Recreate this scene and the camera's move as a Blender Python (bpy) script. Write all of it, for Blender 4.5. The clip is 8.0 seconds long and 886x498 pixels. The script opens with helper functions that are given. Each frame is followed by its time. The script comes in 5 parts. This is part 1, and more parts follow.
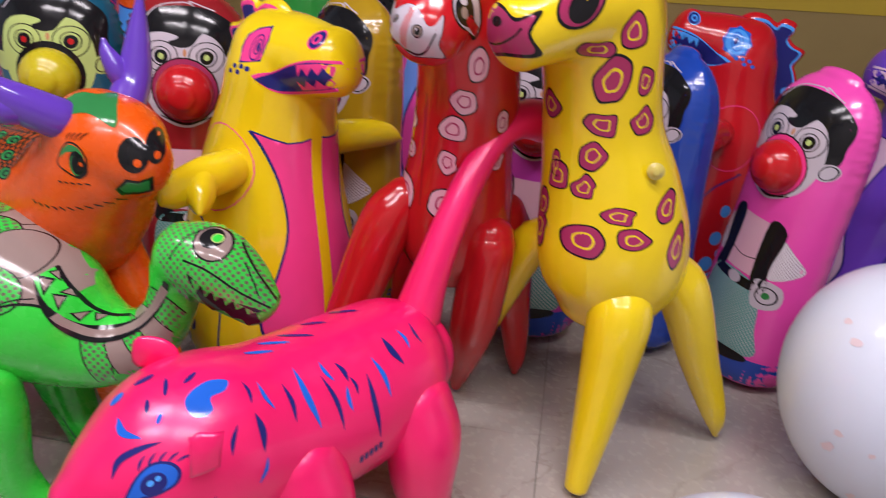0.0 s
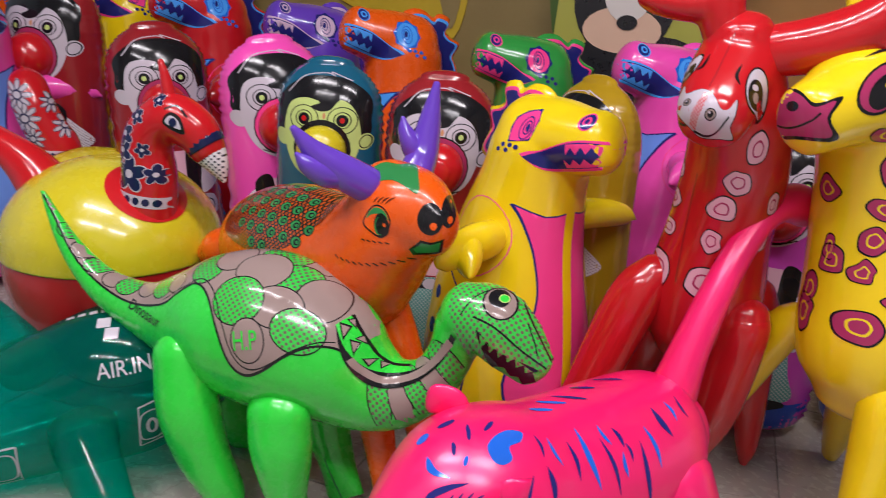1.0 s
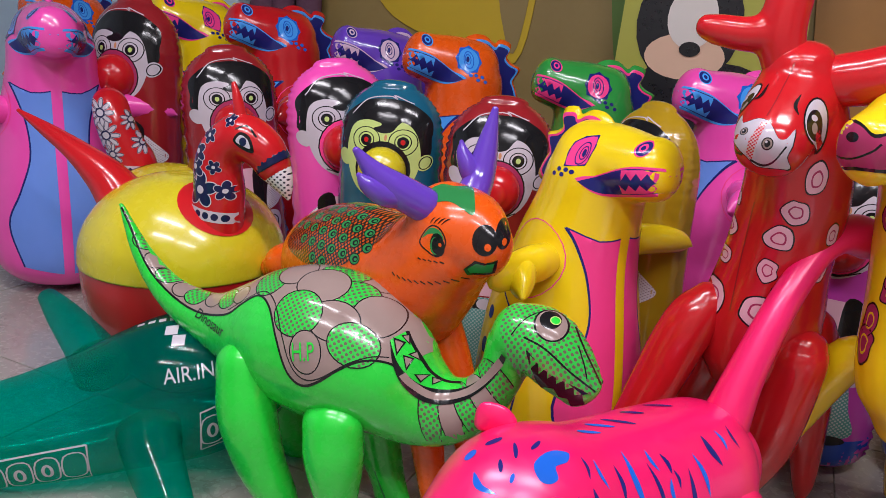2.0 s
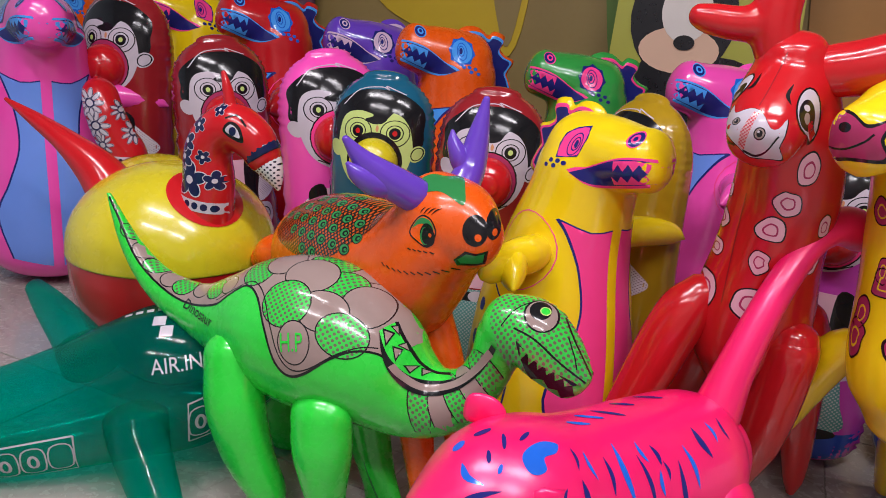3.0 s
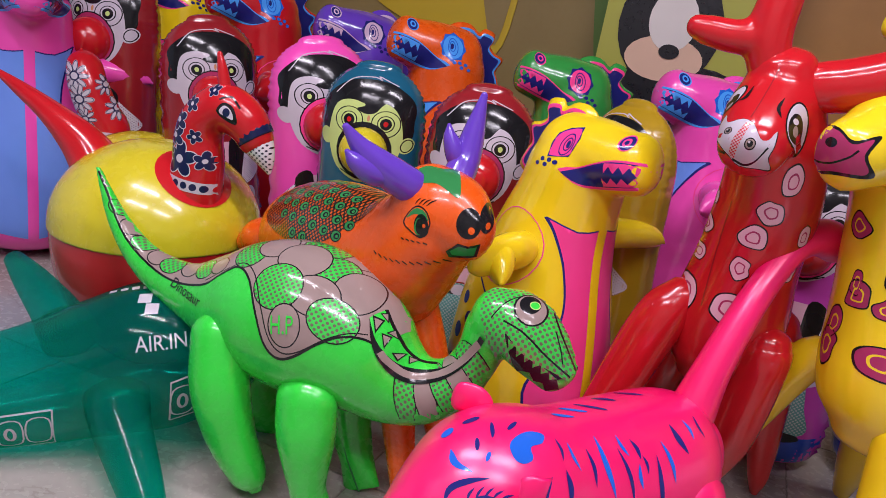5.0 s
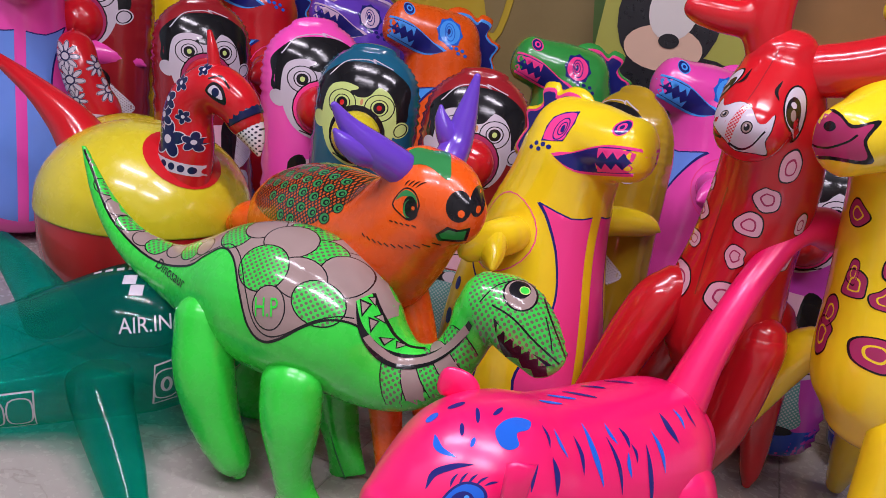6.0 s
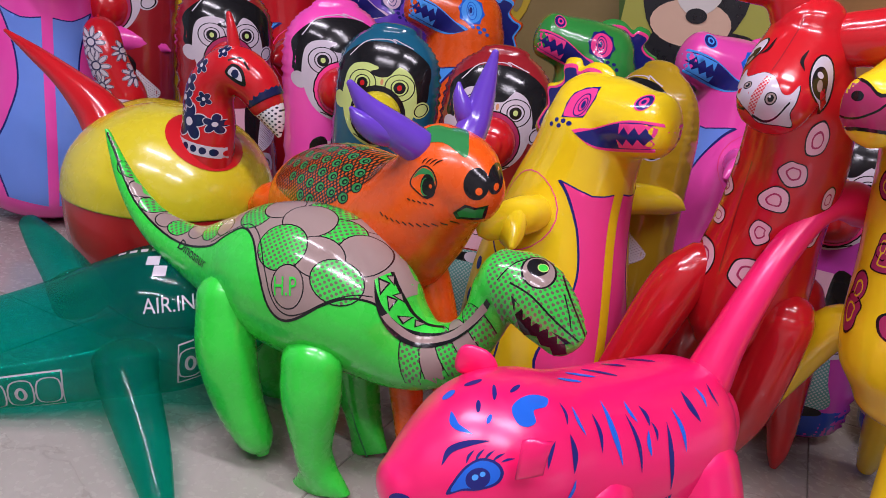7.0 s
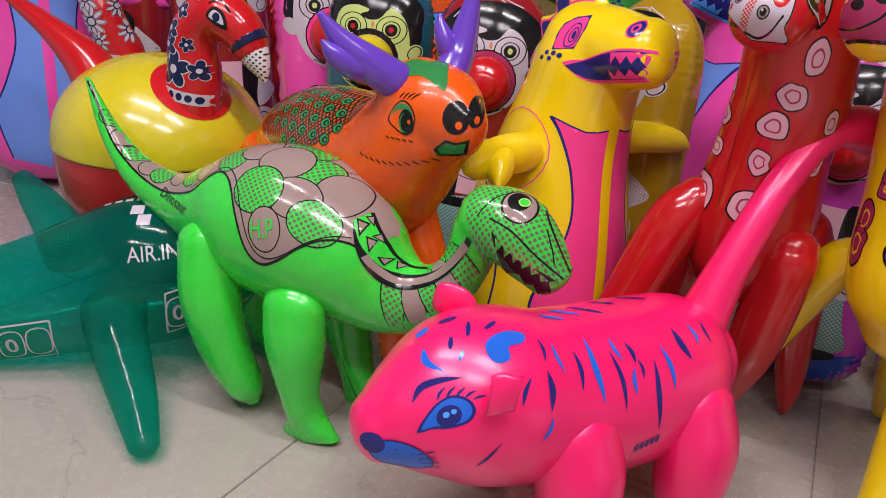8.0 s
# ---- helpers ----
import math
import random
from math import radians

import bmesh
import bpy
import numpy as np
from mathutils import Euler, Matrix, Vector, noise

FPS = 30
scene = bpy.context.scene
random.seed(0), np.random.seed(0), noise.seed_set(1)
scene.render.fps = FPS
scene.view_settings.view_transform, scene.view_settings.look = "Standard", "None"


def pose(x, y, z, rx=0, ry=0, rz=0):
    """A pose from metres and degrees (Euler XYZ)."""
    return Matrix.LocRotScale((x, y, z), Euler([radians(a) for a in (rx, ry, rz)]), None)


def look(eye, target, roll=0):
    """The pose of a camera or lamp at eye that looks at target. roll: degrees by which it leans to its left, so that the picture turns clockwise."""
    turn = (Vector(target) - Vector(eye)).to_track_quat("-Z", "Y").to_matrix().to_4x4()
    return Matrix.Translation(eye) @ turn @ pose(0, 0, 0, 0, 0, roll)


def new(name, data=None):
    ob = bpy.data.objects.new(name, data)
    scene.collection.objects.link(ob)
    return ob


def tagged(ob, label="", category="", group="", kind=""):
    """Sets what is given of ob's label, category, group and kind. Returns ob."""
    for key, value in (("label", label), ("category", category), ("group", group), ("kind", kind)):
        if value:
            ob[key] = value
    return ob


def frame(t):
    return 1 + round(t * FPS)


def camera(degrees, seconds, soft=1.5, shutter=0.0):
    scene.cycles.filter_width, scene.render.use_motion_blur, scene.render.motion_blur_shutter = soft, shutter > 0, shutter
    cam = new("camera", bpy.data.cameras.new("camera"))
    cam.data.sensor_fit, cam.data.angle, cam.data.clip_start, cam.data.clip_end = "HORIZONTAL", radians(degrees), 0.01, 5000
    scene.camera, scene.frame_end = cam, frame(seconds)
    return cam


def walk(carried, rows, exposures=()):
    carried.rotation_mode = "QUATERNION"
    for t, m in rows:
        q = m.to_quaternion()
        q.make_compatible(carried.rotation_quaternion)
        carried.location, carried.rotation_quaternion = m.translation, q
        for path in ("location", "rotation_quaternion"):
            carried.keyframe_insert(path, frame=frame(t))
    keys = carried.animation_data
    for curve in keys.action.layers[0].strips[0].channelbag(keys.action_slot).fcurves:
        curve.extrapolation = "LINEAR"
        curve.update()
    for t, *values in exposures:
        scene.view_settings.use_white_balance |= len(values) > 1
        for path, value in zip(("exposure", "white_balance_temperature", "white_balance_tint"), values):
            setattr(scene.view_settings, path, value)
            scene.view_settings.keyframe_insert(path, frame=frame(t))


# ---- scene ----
cam = camera(62.3, 8.0, soft=0.6, shutter=0.3)
PATH = [
    (0, (0.188, 0.207, 0.894), (0.045, 2.037, 0.1), 4.5),
    (0.3, (0.13, 0.194, 0.897), (-0.124, 2.04, 0.171), 4.4),
    (0.5, (0.091, 0.158, 0.869), (-0.237, 2.008, 0.181), 4.2),
    (0.7, (0.053, 0.144, 0.877), (-0.357, 1.992, 0.229), 4.2),
    (1, (-0.004, 0.102, 0.872), (-0.537, 1.934, 0.274), 4.0),
    (1.5, (-0.015, 0.067, 0.875), (-0.664, 1.875, 0.319), 4.2),
    (1.7, (0.005, 0.073, 0.88), (-0.678, 1.87, 0.328), 4.2),
    (2.8, (0.013, 0.08, 0.874), (-0.678, 1.871, 0.312), 4.4),
    (3, (0.015, 0.086, 0.869), (-0.659, 1.883, 0.305), 4.7),
    (3.5, (0.003, 0.08, 0.866), (-0.631, 1.888, 0.294), 5.8),
    (4, (-0.049, 0.076, 0.854), (-0.656, 1.894, 0.282), 6.9),
    (4.5, (-0.021, 0.061, 0.864), (-0.614, 1.885, 0.296), 7.8),
    (4.7, (-0.018, 0.05, 0.869), (-0.611, 1.874, 0.302), 8.0),
    (5.8, (-0.008, 0.071, 0.839), (-0.583, 1.9, 0.271), 9.1),
    (6, (-0.004, 0.076, 0.843), (-0.587, 1.898, 0.261), 9.1),
    (6.5, (0.006, 0.09, 0.834), (-0.595, 1.9, 0.23), 8.8),
    (7, (0.014, 0.086, 0.834), (-0.634, 1.869, 0.201), 8.0),
    (7.5, (0.054, 0.12, 0.808), (-0.635, 1.871, 0.13), 7.0),
    (8, (0.082, 0.142, 0.79), (-0.623, 1.865, 0.06), 6.0),
]
# the white balance drifts a little along the way
BALANCE = [(0, 0.0, 6500, 10), (0.5, 0.0, 6800, 9), (1, 0.0, 6500, 7), (1.5, 0.0, 6300, 6), (3, 0.0, 6450, 7), (4.5, 0.0, 6300, 13), (6, 0.0, 6200, 17), (7.5, 0.0, 6200, 16), (8, 0.0, 6700, 10)]
walk(cam, [(t, look(eye, target, roll)) for t, eye, target, roll in PATH], BALANCE)

world = bpy.data.worlds.new("room_air")
world.use_nodes = True
world.node_tree.nodes["Background"].inputs[0].default_value = (0.9, 0.95, 1.0, 1)
world.node_tree.nodes["Background"].inputs[1].default_value = 0.012
scene.world = world
LAMP_WATTS = 28.4
LAMPS = [(-1.0, 0.5), (0.6, 0.5), (-0.8, -0.6), (0.8, -0.6)]


# ---- materials ----
def nodes_of(name):
    m = bpy.data.materials.new(name)
    m.use_nodes = True
    return m, m.node_tree.nodes, m.node_tree.links, m.node_tree.nodes["Principled BSDF"]


def vinyl(name, rgb, rough=0.2, vary=0.1, bump=0.14, coat=0.5, alpha=1.0, glow=0.0, metal=0.0, satin=0.07, tint=(1, 1, 1)):
    """Soft inflated PVC: a little uneven in tone, with fine creases and handling scuffs in its gloss."""
    m, n, l, b = nodes_of(name)
    tc = n.new("ShaderNodeTexCoord")
    big, fine = n.new("ShaderNodeTexNoise"), n.new("ShaderNodeTexNoise")
    big.inputs["Scale"].default_value, fine.inputs["Scale"].default_value = 7, 55
    big.inputs["Detail"].default_value = 4
    l.new(tc.outputs["Object"], big.inputs["Vector"])
    l.new(tc.outputs["Object"], fine.inputs["Vector"])
    mix = n.new("ShaderNodeMixRGB")
    mix.inputs[1].default_value = (*[c * (1 - vary) for c in rgb], 1)
    mix.inputs[2].default_value = (*[min(1, c * (1 + vary) + 0.004) for c in rgb], 1)
    l.new(big.outputs["Fac"], mix.inputs[0])
    l.new(mix.outputs[0], b.inputs["Base Color"])
    rr = n.new("ShaderNodeMapRange")
    rr.inputs[1].default_value, rr.inputs[2].default_value = 0.3, 0.75
    rr.inputs[3].default_value, rr.inputs[4].default_value = rough * 0.8, rough * 1.35
    l.new(fine.outputs["Fac"], rr.inputs[0])
    l.new(rr.outputs[0], b.inputs["Roughness"])
    bp = n.new("ShaderNodeBump")
    bp.inputs["Strength"].default_value, bp.inputs["Distance"].default_value = bump, 0.01
    rip = n.new("ShaderNodeTexNoise")
    rip.inputs["Scale"].default_value, rip.inputs["Detail"].default_value, rip.inputs["Distortion"].default_value = 24, 1, 0.6
    l.new(tc.outputs["Object"], rip.inputs["Vector"])
    add = n.new("ShaderNodeMath")
    add.operation = "MULTIPLY_ADD"
    add.inputs[1].default_value = 0.22
    l.new(rip.outputs["Fac"], add.inputs[0])
    l.new(big.outputs["Fac"], add.inputs[2])
    l.new(add.outputs[0], bp.inputs["Height"])
    l.new(bp.outputs[0], b.inputs["Normal"])
    l.new(bp.outputs[0], b.inputs["Coat Normal"])
    b.inputs["Coat Weight"].default_value, b.inputs["Coat Roughness"].default_value = coat, satin
    b.inputs["Metallic"].default_value = metal
    b.inputs["Coat Tint"].default_value = (*tint, 1)
    b.inputs["Subsurface Weight"].default_value = glow
    b.inputs["Subsurface Radius"].default_value = (0.03, 0.03, 0.03)
    b.inputs["Alpha"].default_value = alpha
    return m


def ink(name, rgb, rough=0.13):
    """Screen-printed ink, slightly patchy, under the same glossy skin."""
    m = vinyl(name, rgb, rough, 0.12, 0.05, 0.0)
    m.node_tree.nodes["Principled BSDF"].inputs["Specular IOR Level"].default_value = 0.38
    return m


def dotted(name, ground, dot, pitch=0.0085, size=0.3, axes="XZ", slope=0.0):
    """A half-tone of round dots in staggered rows."""
    m, n, l, b = nodes_of(name)
    tc, sep = n.new("ShaderNodeTexCoord"), n.new("ShaderNodeSeparateXYZ")
    l.new(tc.outputs["Object"], sep.inputs[0])

    def maths(op, a, c):
        k = n.new("ShaderNodeMath")
        k.operation = op
        for i, v in enumerate((a, c)):
            if isinstance(v, (int, float)):
                k.inputs[i].default_value = v
            else:
                l.new(v, k.inputs[i])
        return k.outputs[0]
    u, v = sep.outputs[axes[0]], sep.outputs[axes[1]]
    if slope:
        v = maths("ADD", maths("MULTIPLY", v, math.cos(slope)), maths("MULTIPLY", sep.outputs["Y"], math.sin(slope)))
    a, c = maths("ADD", u, v), maths("SUBTRACT", u, v)
    da = maths("SUBTRACT", maths("FRACT", maths("DIVIDE", maths("ADD", a, 10), pitch * 1.3), 0), 0.5)
    dc = maths("SUBTRACT", maths("FRACT", maths("DIVIDE", maths("ADD", c, 10), pitch * 1.3), 0), 0.5)
    r = maths("ADD", maths("MULTIPLY", da, da), maths("MULTIPLY", dc, dc))
    mix = n.new("ShaderNodeMixRGB")
    mix.inputs[1].default_value, mix.inputs[2].default_value = (*ground, 1), (*dot, 1)
    l.new(maths("LESS_THAN", r, size * size), mix.inputs[0])
    l.new(mix.outputs[0], b.inputs["Base Color"])
    b.inputs["Roughness"].default_value, b.inputs["Coat Weight"].default_value = 0.24, 0.5
    b.inputs["Coat Roughness"].default_value = 0.08
    return m


def plaster(name, rgb, rough=0.7, scale=3.0, vary=0.12):
    m = vinyl(name, rgb, rough, vary, 0.1, 0.0)
    m.node_tree.nodes["Noise Texture"].inputs["Scale"].default_value = scale
    return m


GREEN, PINK = vinyl("green_vinyl", (0.028, 0.64, 0.045), 0.26), vinyl("pearl_pink_vinyl", (0.98, 0.008, 0.15), 0.36, 0.08, 0.1, 0.85, metal=0.16, satin=0.25, tint=(1, 0.72, 1))
YELLOW, RED = vinyl("yellow_vinyl", (0.84, 0.62, 0.006), 0.2), vinyl("red_vinyl", (0.52, 0.008, 0.014), 0.17, coat=0.25)
LEMON = vinyl("lemon_vinyl", (0.62, 0.52, 0.015), 0.24)
ORANGE, PURPLE = vinyl("orange_vinyl", (0.76, 0.095, 0.003), 0.26, coat=0.25), vinyl("purple_vinyl", (0.13, 0.05, 0.48), 0.16)
HOT, GRASS = vinyl("hot_pink_vinyl", (0.86, 0.075, 0.44), 0.2), vinyl("grass_green_vinyl", (0.03, 0.3, 0.05), 0.2)
BLUE, TEAL = vinyl("royal_blue_vinyl", (0.01, 0.06, 0.42), 0.18), vinyl("deep_teal_vinyl", (0.008, 0.1, 0.18), 0.12)
MAROON, GOLD = vinyl("maroon_vinyl", (0.28, 0.012, 0.018), 0.16), vinyl("gold_vinyl", (0.42, 0.26, 0.01), 0.16)
MAGENTA = vinyl("magenta_vinyl", (0.5, 0.05, 0.4), 0.2)
BOTTLE = vinyl("bottle_green_clear_vinyl", (0.0, 0.22, 0.17), 0.07, 0.4, 0.05, 0.12)

def see_through(m, rgb, share):
    """Lets part of the light through a tinted film."""
    n, l = m.node_tree.nodes, m.node_tree.links
    clear, mix = n.new("ShaderNodeBsdfTransparent"), n.new("ShaderNodeMixShader")
    clear.inputs[0].default_value, mix.inputs[0].default_value = (*rgb, 1), share
    l.new(n["Principled BSDF"].outputs[0], mix.inputs[1])
    l.new(clear.outputs[0], mix.inputs[2])
    l.new(mix.outputs[0], n["Material Output"].inputs[0])


see_through(BOTTLE, (0.03, 0.85, 0.72), 0.74)
WHITE_BALL = vinyl("pale_speckled_rubber", (0.7, 0.75, 0.88), 0.4, 0.04)
BLACK, NAVY, WHITE = ink("black_ink", (0.008, 0.008, 0.01)), ink("navy_ink", (0.015, 0.018, 0.16)), ink("white_ink", (0.54, 0.48, 0.55))
I_PINK, I_BLUE, I_SKY = ink("pink_ink", (0.86, 0.055, 0.27)), ink("blue_ink", (0.015, 0.12, 0.6)), ink("sky_ink", (0.07, 0.33, 0.85))
I_GREEN, I_GREY, I_TAN = ink("green_ink", (0.03, 0.22, 0.06)), ink("taupe_ink", (0.3, 0.22, 0.2)), ink("tan_ink", (0.55, 0.25, 0.12))
I_MAUVE, I_SKIN = ink("mauve_ink", (0.36, 0.03, 0.11)), ink("pale_pink_ink", (0.72, 0.42, 0.52))
I_RED, I_YEL, I_LILAC = ink("red_ink", (0.5, 0.01, 0.012)), ink("yellow_ink", (0.78, 0.6, 0.02)), ink("lilac_ink", (0.62, 0.45, 0.6))
DEEP = ink("deep_navy_ink", (0.009, 0.013, 0.06))
I_PERI, I_LIME = ink("periwinkle_ink", (0.15, 0.28, 0.78)), ink("lime_ink", (0.5, 0.62, 0.2))
SCALES = dotted("dotted_scales", (0.035, 0.56, 0.06), (0.12, 0.12, 0.075), 0.0082, 0.33, slope=0.64)
HALFTONE = dotted("halftone_shirt", (0.75, 0.7, 0.76), (0.1, 0.02, 0.08), 0.005, 0.22)
TROUSER = dotted("halftone_trousers", (0.1, 0.3, 0.28), (0.4, 0.5, 0.5), 0.007, 0.33)
BEAKDOT = dotted("dotted_beak", (0.75, 0.72, 0.78), (0.02, 0.02, 0.05), 0.008, 0.27)
REDDOT = dotted("red_halftone", (0.58, 0.45, 0.5), (0.55, 0.012, 0.015), 0.004, 0.4)
HATCH = dotted("netted_ink", (0.025, 0.014, 0.008), (0.5, 0.08, 0.01), 0.0075, 0.34)


# ---- mesh helpers ----
def part(name, bm, material, parent=None, label="", smooth=True):
    me = bpy.data.meshes.new(name)
    for f in bm.faces:
        f.smooth = smooth
    bm.to_mesh(me)
    bm.free()
    for mt in (material if isinstance(material, (list, tuple)) else [material]):
        me.materials.append(mt)
    ob = new(name, me)
    if parent:
        ob.parent = parent
    if label:
        ob["label"] = label
    return ob


def thing(name, label, category, m=None, group=""):
    ob = new(name)
    ob.matrix_basis = m or Matrix()
    return tagged(ob, label, category, group)


def spline(pts, step=6, closed=False):
    """Catmull-Rom through tuples of any size."""
    p = [np.array(q, float) for q in pts]
    n = len(p)
    out = []
    for i in range(n if closed else n - 1):
        a = p[(i - 1) % n] if closed or i else 2 * p[0] - p[1]
        b, c = p[i], p[(i + 1) % n]
        d = p[(i + 2) % n] if closed or i + 2 < n else 2 * p[-1] - p[-2]
        for k in range(step):
            t = k / step
            out.append(0.5 * (2 * b + (c - a) * t + (2 * a - 5 * b + 4 * c - d) * t * t + (3 * b - a - 3 * c + d) * t ** 3))
    if not closed:
        out.append(p[-1])
    return out


def loft(bm, rows, side=(0, 1, 0), n=24, step=5, cap=(1, 1), seam=0.0, pucker=0.0):
    """A skin over ellipses along a spine. rows: x, y, z, half-width along side, half-height. cap: how round each end is.
    seam: the height of a welded ridge along both flanks; pucker: how much the weld gathers."""
    rows = [tuple(r) if len(r) == 5 else (*r, r[3]) for r in rows]
    s = [np.array(v) for v in spline(rows, step)]
    pos, rad = [v[:3] for v in s], [np.maximum(v[3:], 0.002) for v in s]
    tan = [pos[min(i + 1, len(pos) - 1)] - pos[max(i - 1, 0)] for i in range(len(pos))]
    tan = [t / (np.linalg.norm(t) + 1e-9) for t in tan]

    def ends(i, sign, c):
        r = float(rad[i].mean())
        return [(pos[i] + sign * tan[i] * r * c * math.sin(a), rad[i] * math.cos(a), tan[i]) for a in (0.35, 0.7, 1.0, 1.25, 1.45)]
    rings = list(reversed(ends(0, -1, cap[0]))) + list(zip(pos, rad, tan)) + ends(-1, 1, cap[1])
    sd = np.array(side, float)
    made = []
    for j, (p, r, t) in enumerate(rings):
        a = sd - t * sd.dot(t)
        a /= np.linalg.norm(a) + 1e-9
        b = np.cross(t, a)
        ring = []
        for k in range(n):
            an = 2 * math.pi * k / n
            g = 1.0
            if seam and k in (0, n // 2):
                g += seam / max(r[0], 0.01)
            if pucker:
                g -= pucker * max(0, abs(math.cos(an)) - 0.86) * 3 * (1 + math.sin(j * 2.6 + k * 0.3)) * 1.2
            ring.append(bm.verts.new(p + a * r[0] * math.cos(an) * g + b * r[1] * math.sin(an) * g))
        made.append(ring)
    for q, w in zip(made, made[1:]):
        for k in range(n):
            bm.faces.new((q[k], q[(k + 1) % n], w[(k + 1) % n], w[k]))
    for ring, (p, r, t), sign, rv in ((made[0], rings[0], -1, True), (made[-1], rings[-1], 1, False)):
        c = bm.verts.new(p + sign * t * float(r.mean()) * 0.06)
        for k in range(n):
            f = (ring[k], ring[(k + 1) % n], c)
            bm.faces.new(f[::-1] if rv else f)
    bmesh.ops.recalc_face_normals(bm, faces=bm.faces)
    return bm


def fused(bm, voxel=0.008, rounds=6):
    """Welds overlapping skins into one soft inflated skin."""
    me = bpy.data.meshes.new("skin")
    bm.to_mesh(me)
    bm.free()
    ob = new("skin", me)
    re = ob.modifiers.new("remesh", "REMESH")
    re.mode, re.voxel_size = "VOXEL", voxel
    sm = ob.modifiers.new("smooth", "SMOOTH")
    sm.factor, sm.iterations = 0.5, rounds
    got = ob.evaluated_get(bpy.context.evaluated_depsgraph_get()).to_mesh()
    out = bmesh.new()
    out.from_mesh(got)
    bpy.data.objects.remove(ob)
    bpy.data.meshes.remove(me)
    return out


def ridge(bm, pts, r=0.0015, n=6):
    """A thin welded seam that follows a line."""
    return loft(bm, [(*p, r) for p in pts], side=(0.3, 0.9, 0.2), n=n, step=3)


def ell(cx, cy, rx, ry, turn=0.0, n=22):
    c, s = math.cos(radians(turn)), math.sin(radians(turn))
    return [(cx + rx * math.cos(a) * c - ry * math.sin(a) * s, cy + rx * math.cos(a) * s + ry * math.sin(a) * c)
            for a in (2 * math.pi * k / n for k in range(n))]


def blob(cx, cy, rx, ry, rnd, wob=0.15, n=8, turn=0.0):
    """A rounded uneven patch."""
    pts = [(rx * (1 + rnd.uniform(-wob, wob)) * math.cos(2 * math.pi * k / n), ry * (1 + rnd.uniform(-wob, wob)) * math.sin(2 * math.pi * k / n)) for k in range(n)]
    c, s = math.cos(radians(turn)), math.sin(radians(turn))
    return [tuple(v) for v in spline([(cx + x * c - y * s, cy + x * s + y * c) for x, y in pts], 4, True)]


def smooth_poly(pts, step=5):
    return [tuple(v) for v in spline(pts, step, True)]


def line(pts, w, step=5, taper=False):
    """The outline of a drawn line of width w, pointed at both ends where it tapers."""
    p = [Vector(tuple(v)) for v in spline(pts, step)]
    left, right = [], []
    for i, q in enumerate(p):
        d = (p[min(i + 1, len(p) - 1)] - p[max(i - 1, 0)]).normalized()
        k = w / 2 * (max(0.06, math.sin(math.pi * (i + 0.3) / (len(p) - 0.4))) if taper else 1)
        left.append((q.x - d.y * k, q.y + d.x * k))
        right.append((q.x + d.y * k, q.y - d.x * k))
    return left + right[::-1]


def rim(pts, w):
    """A closed drawn outline, as two open lines that meet."""
    h = len(pts) // 2
    return ("lines", line(list(pts[:h + 1]), w, 1), line(list(pts[h:]) + [pts[0]], w, 1))


def mirror(pts, s):
    if pts[0] == "lines":
        return ("lines", *[mirror(q, s) for q in pts[1:]])
    return [(s * x, z) for x, z in pts]


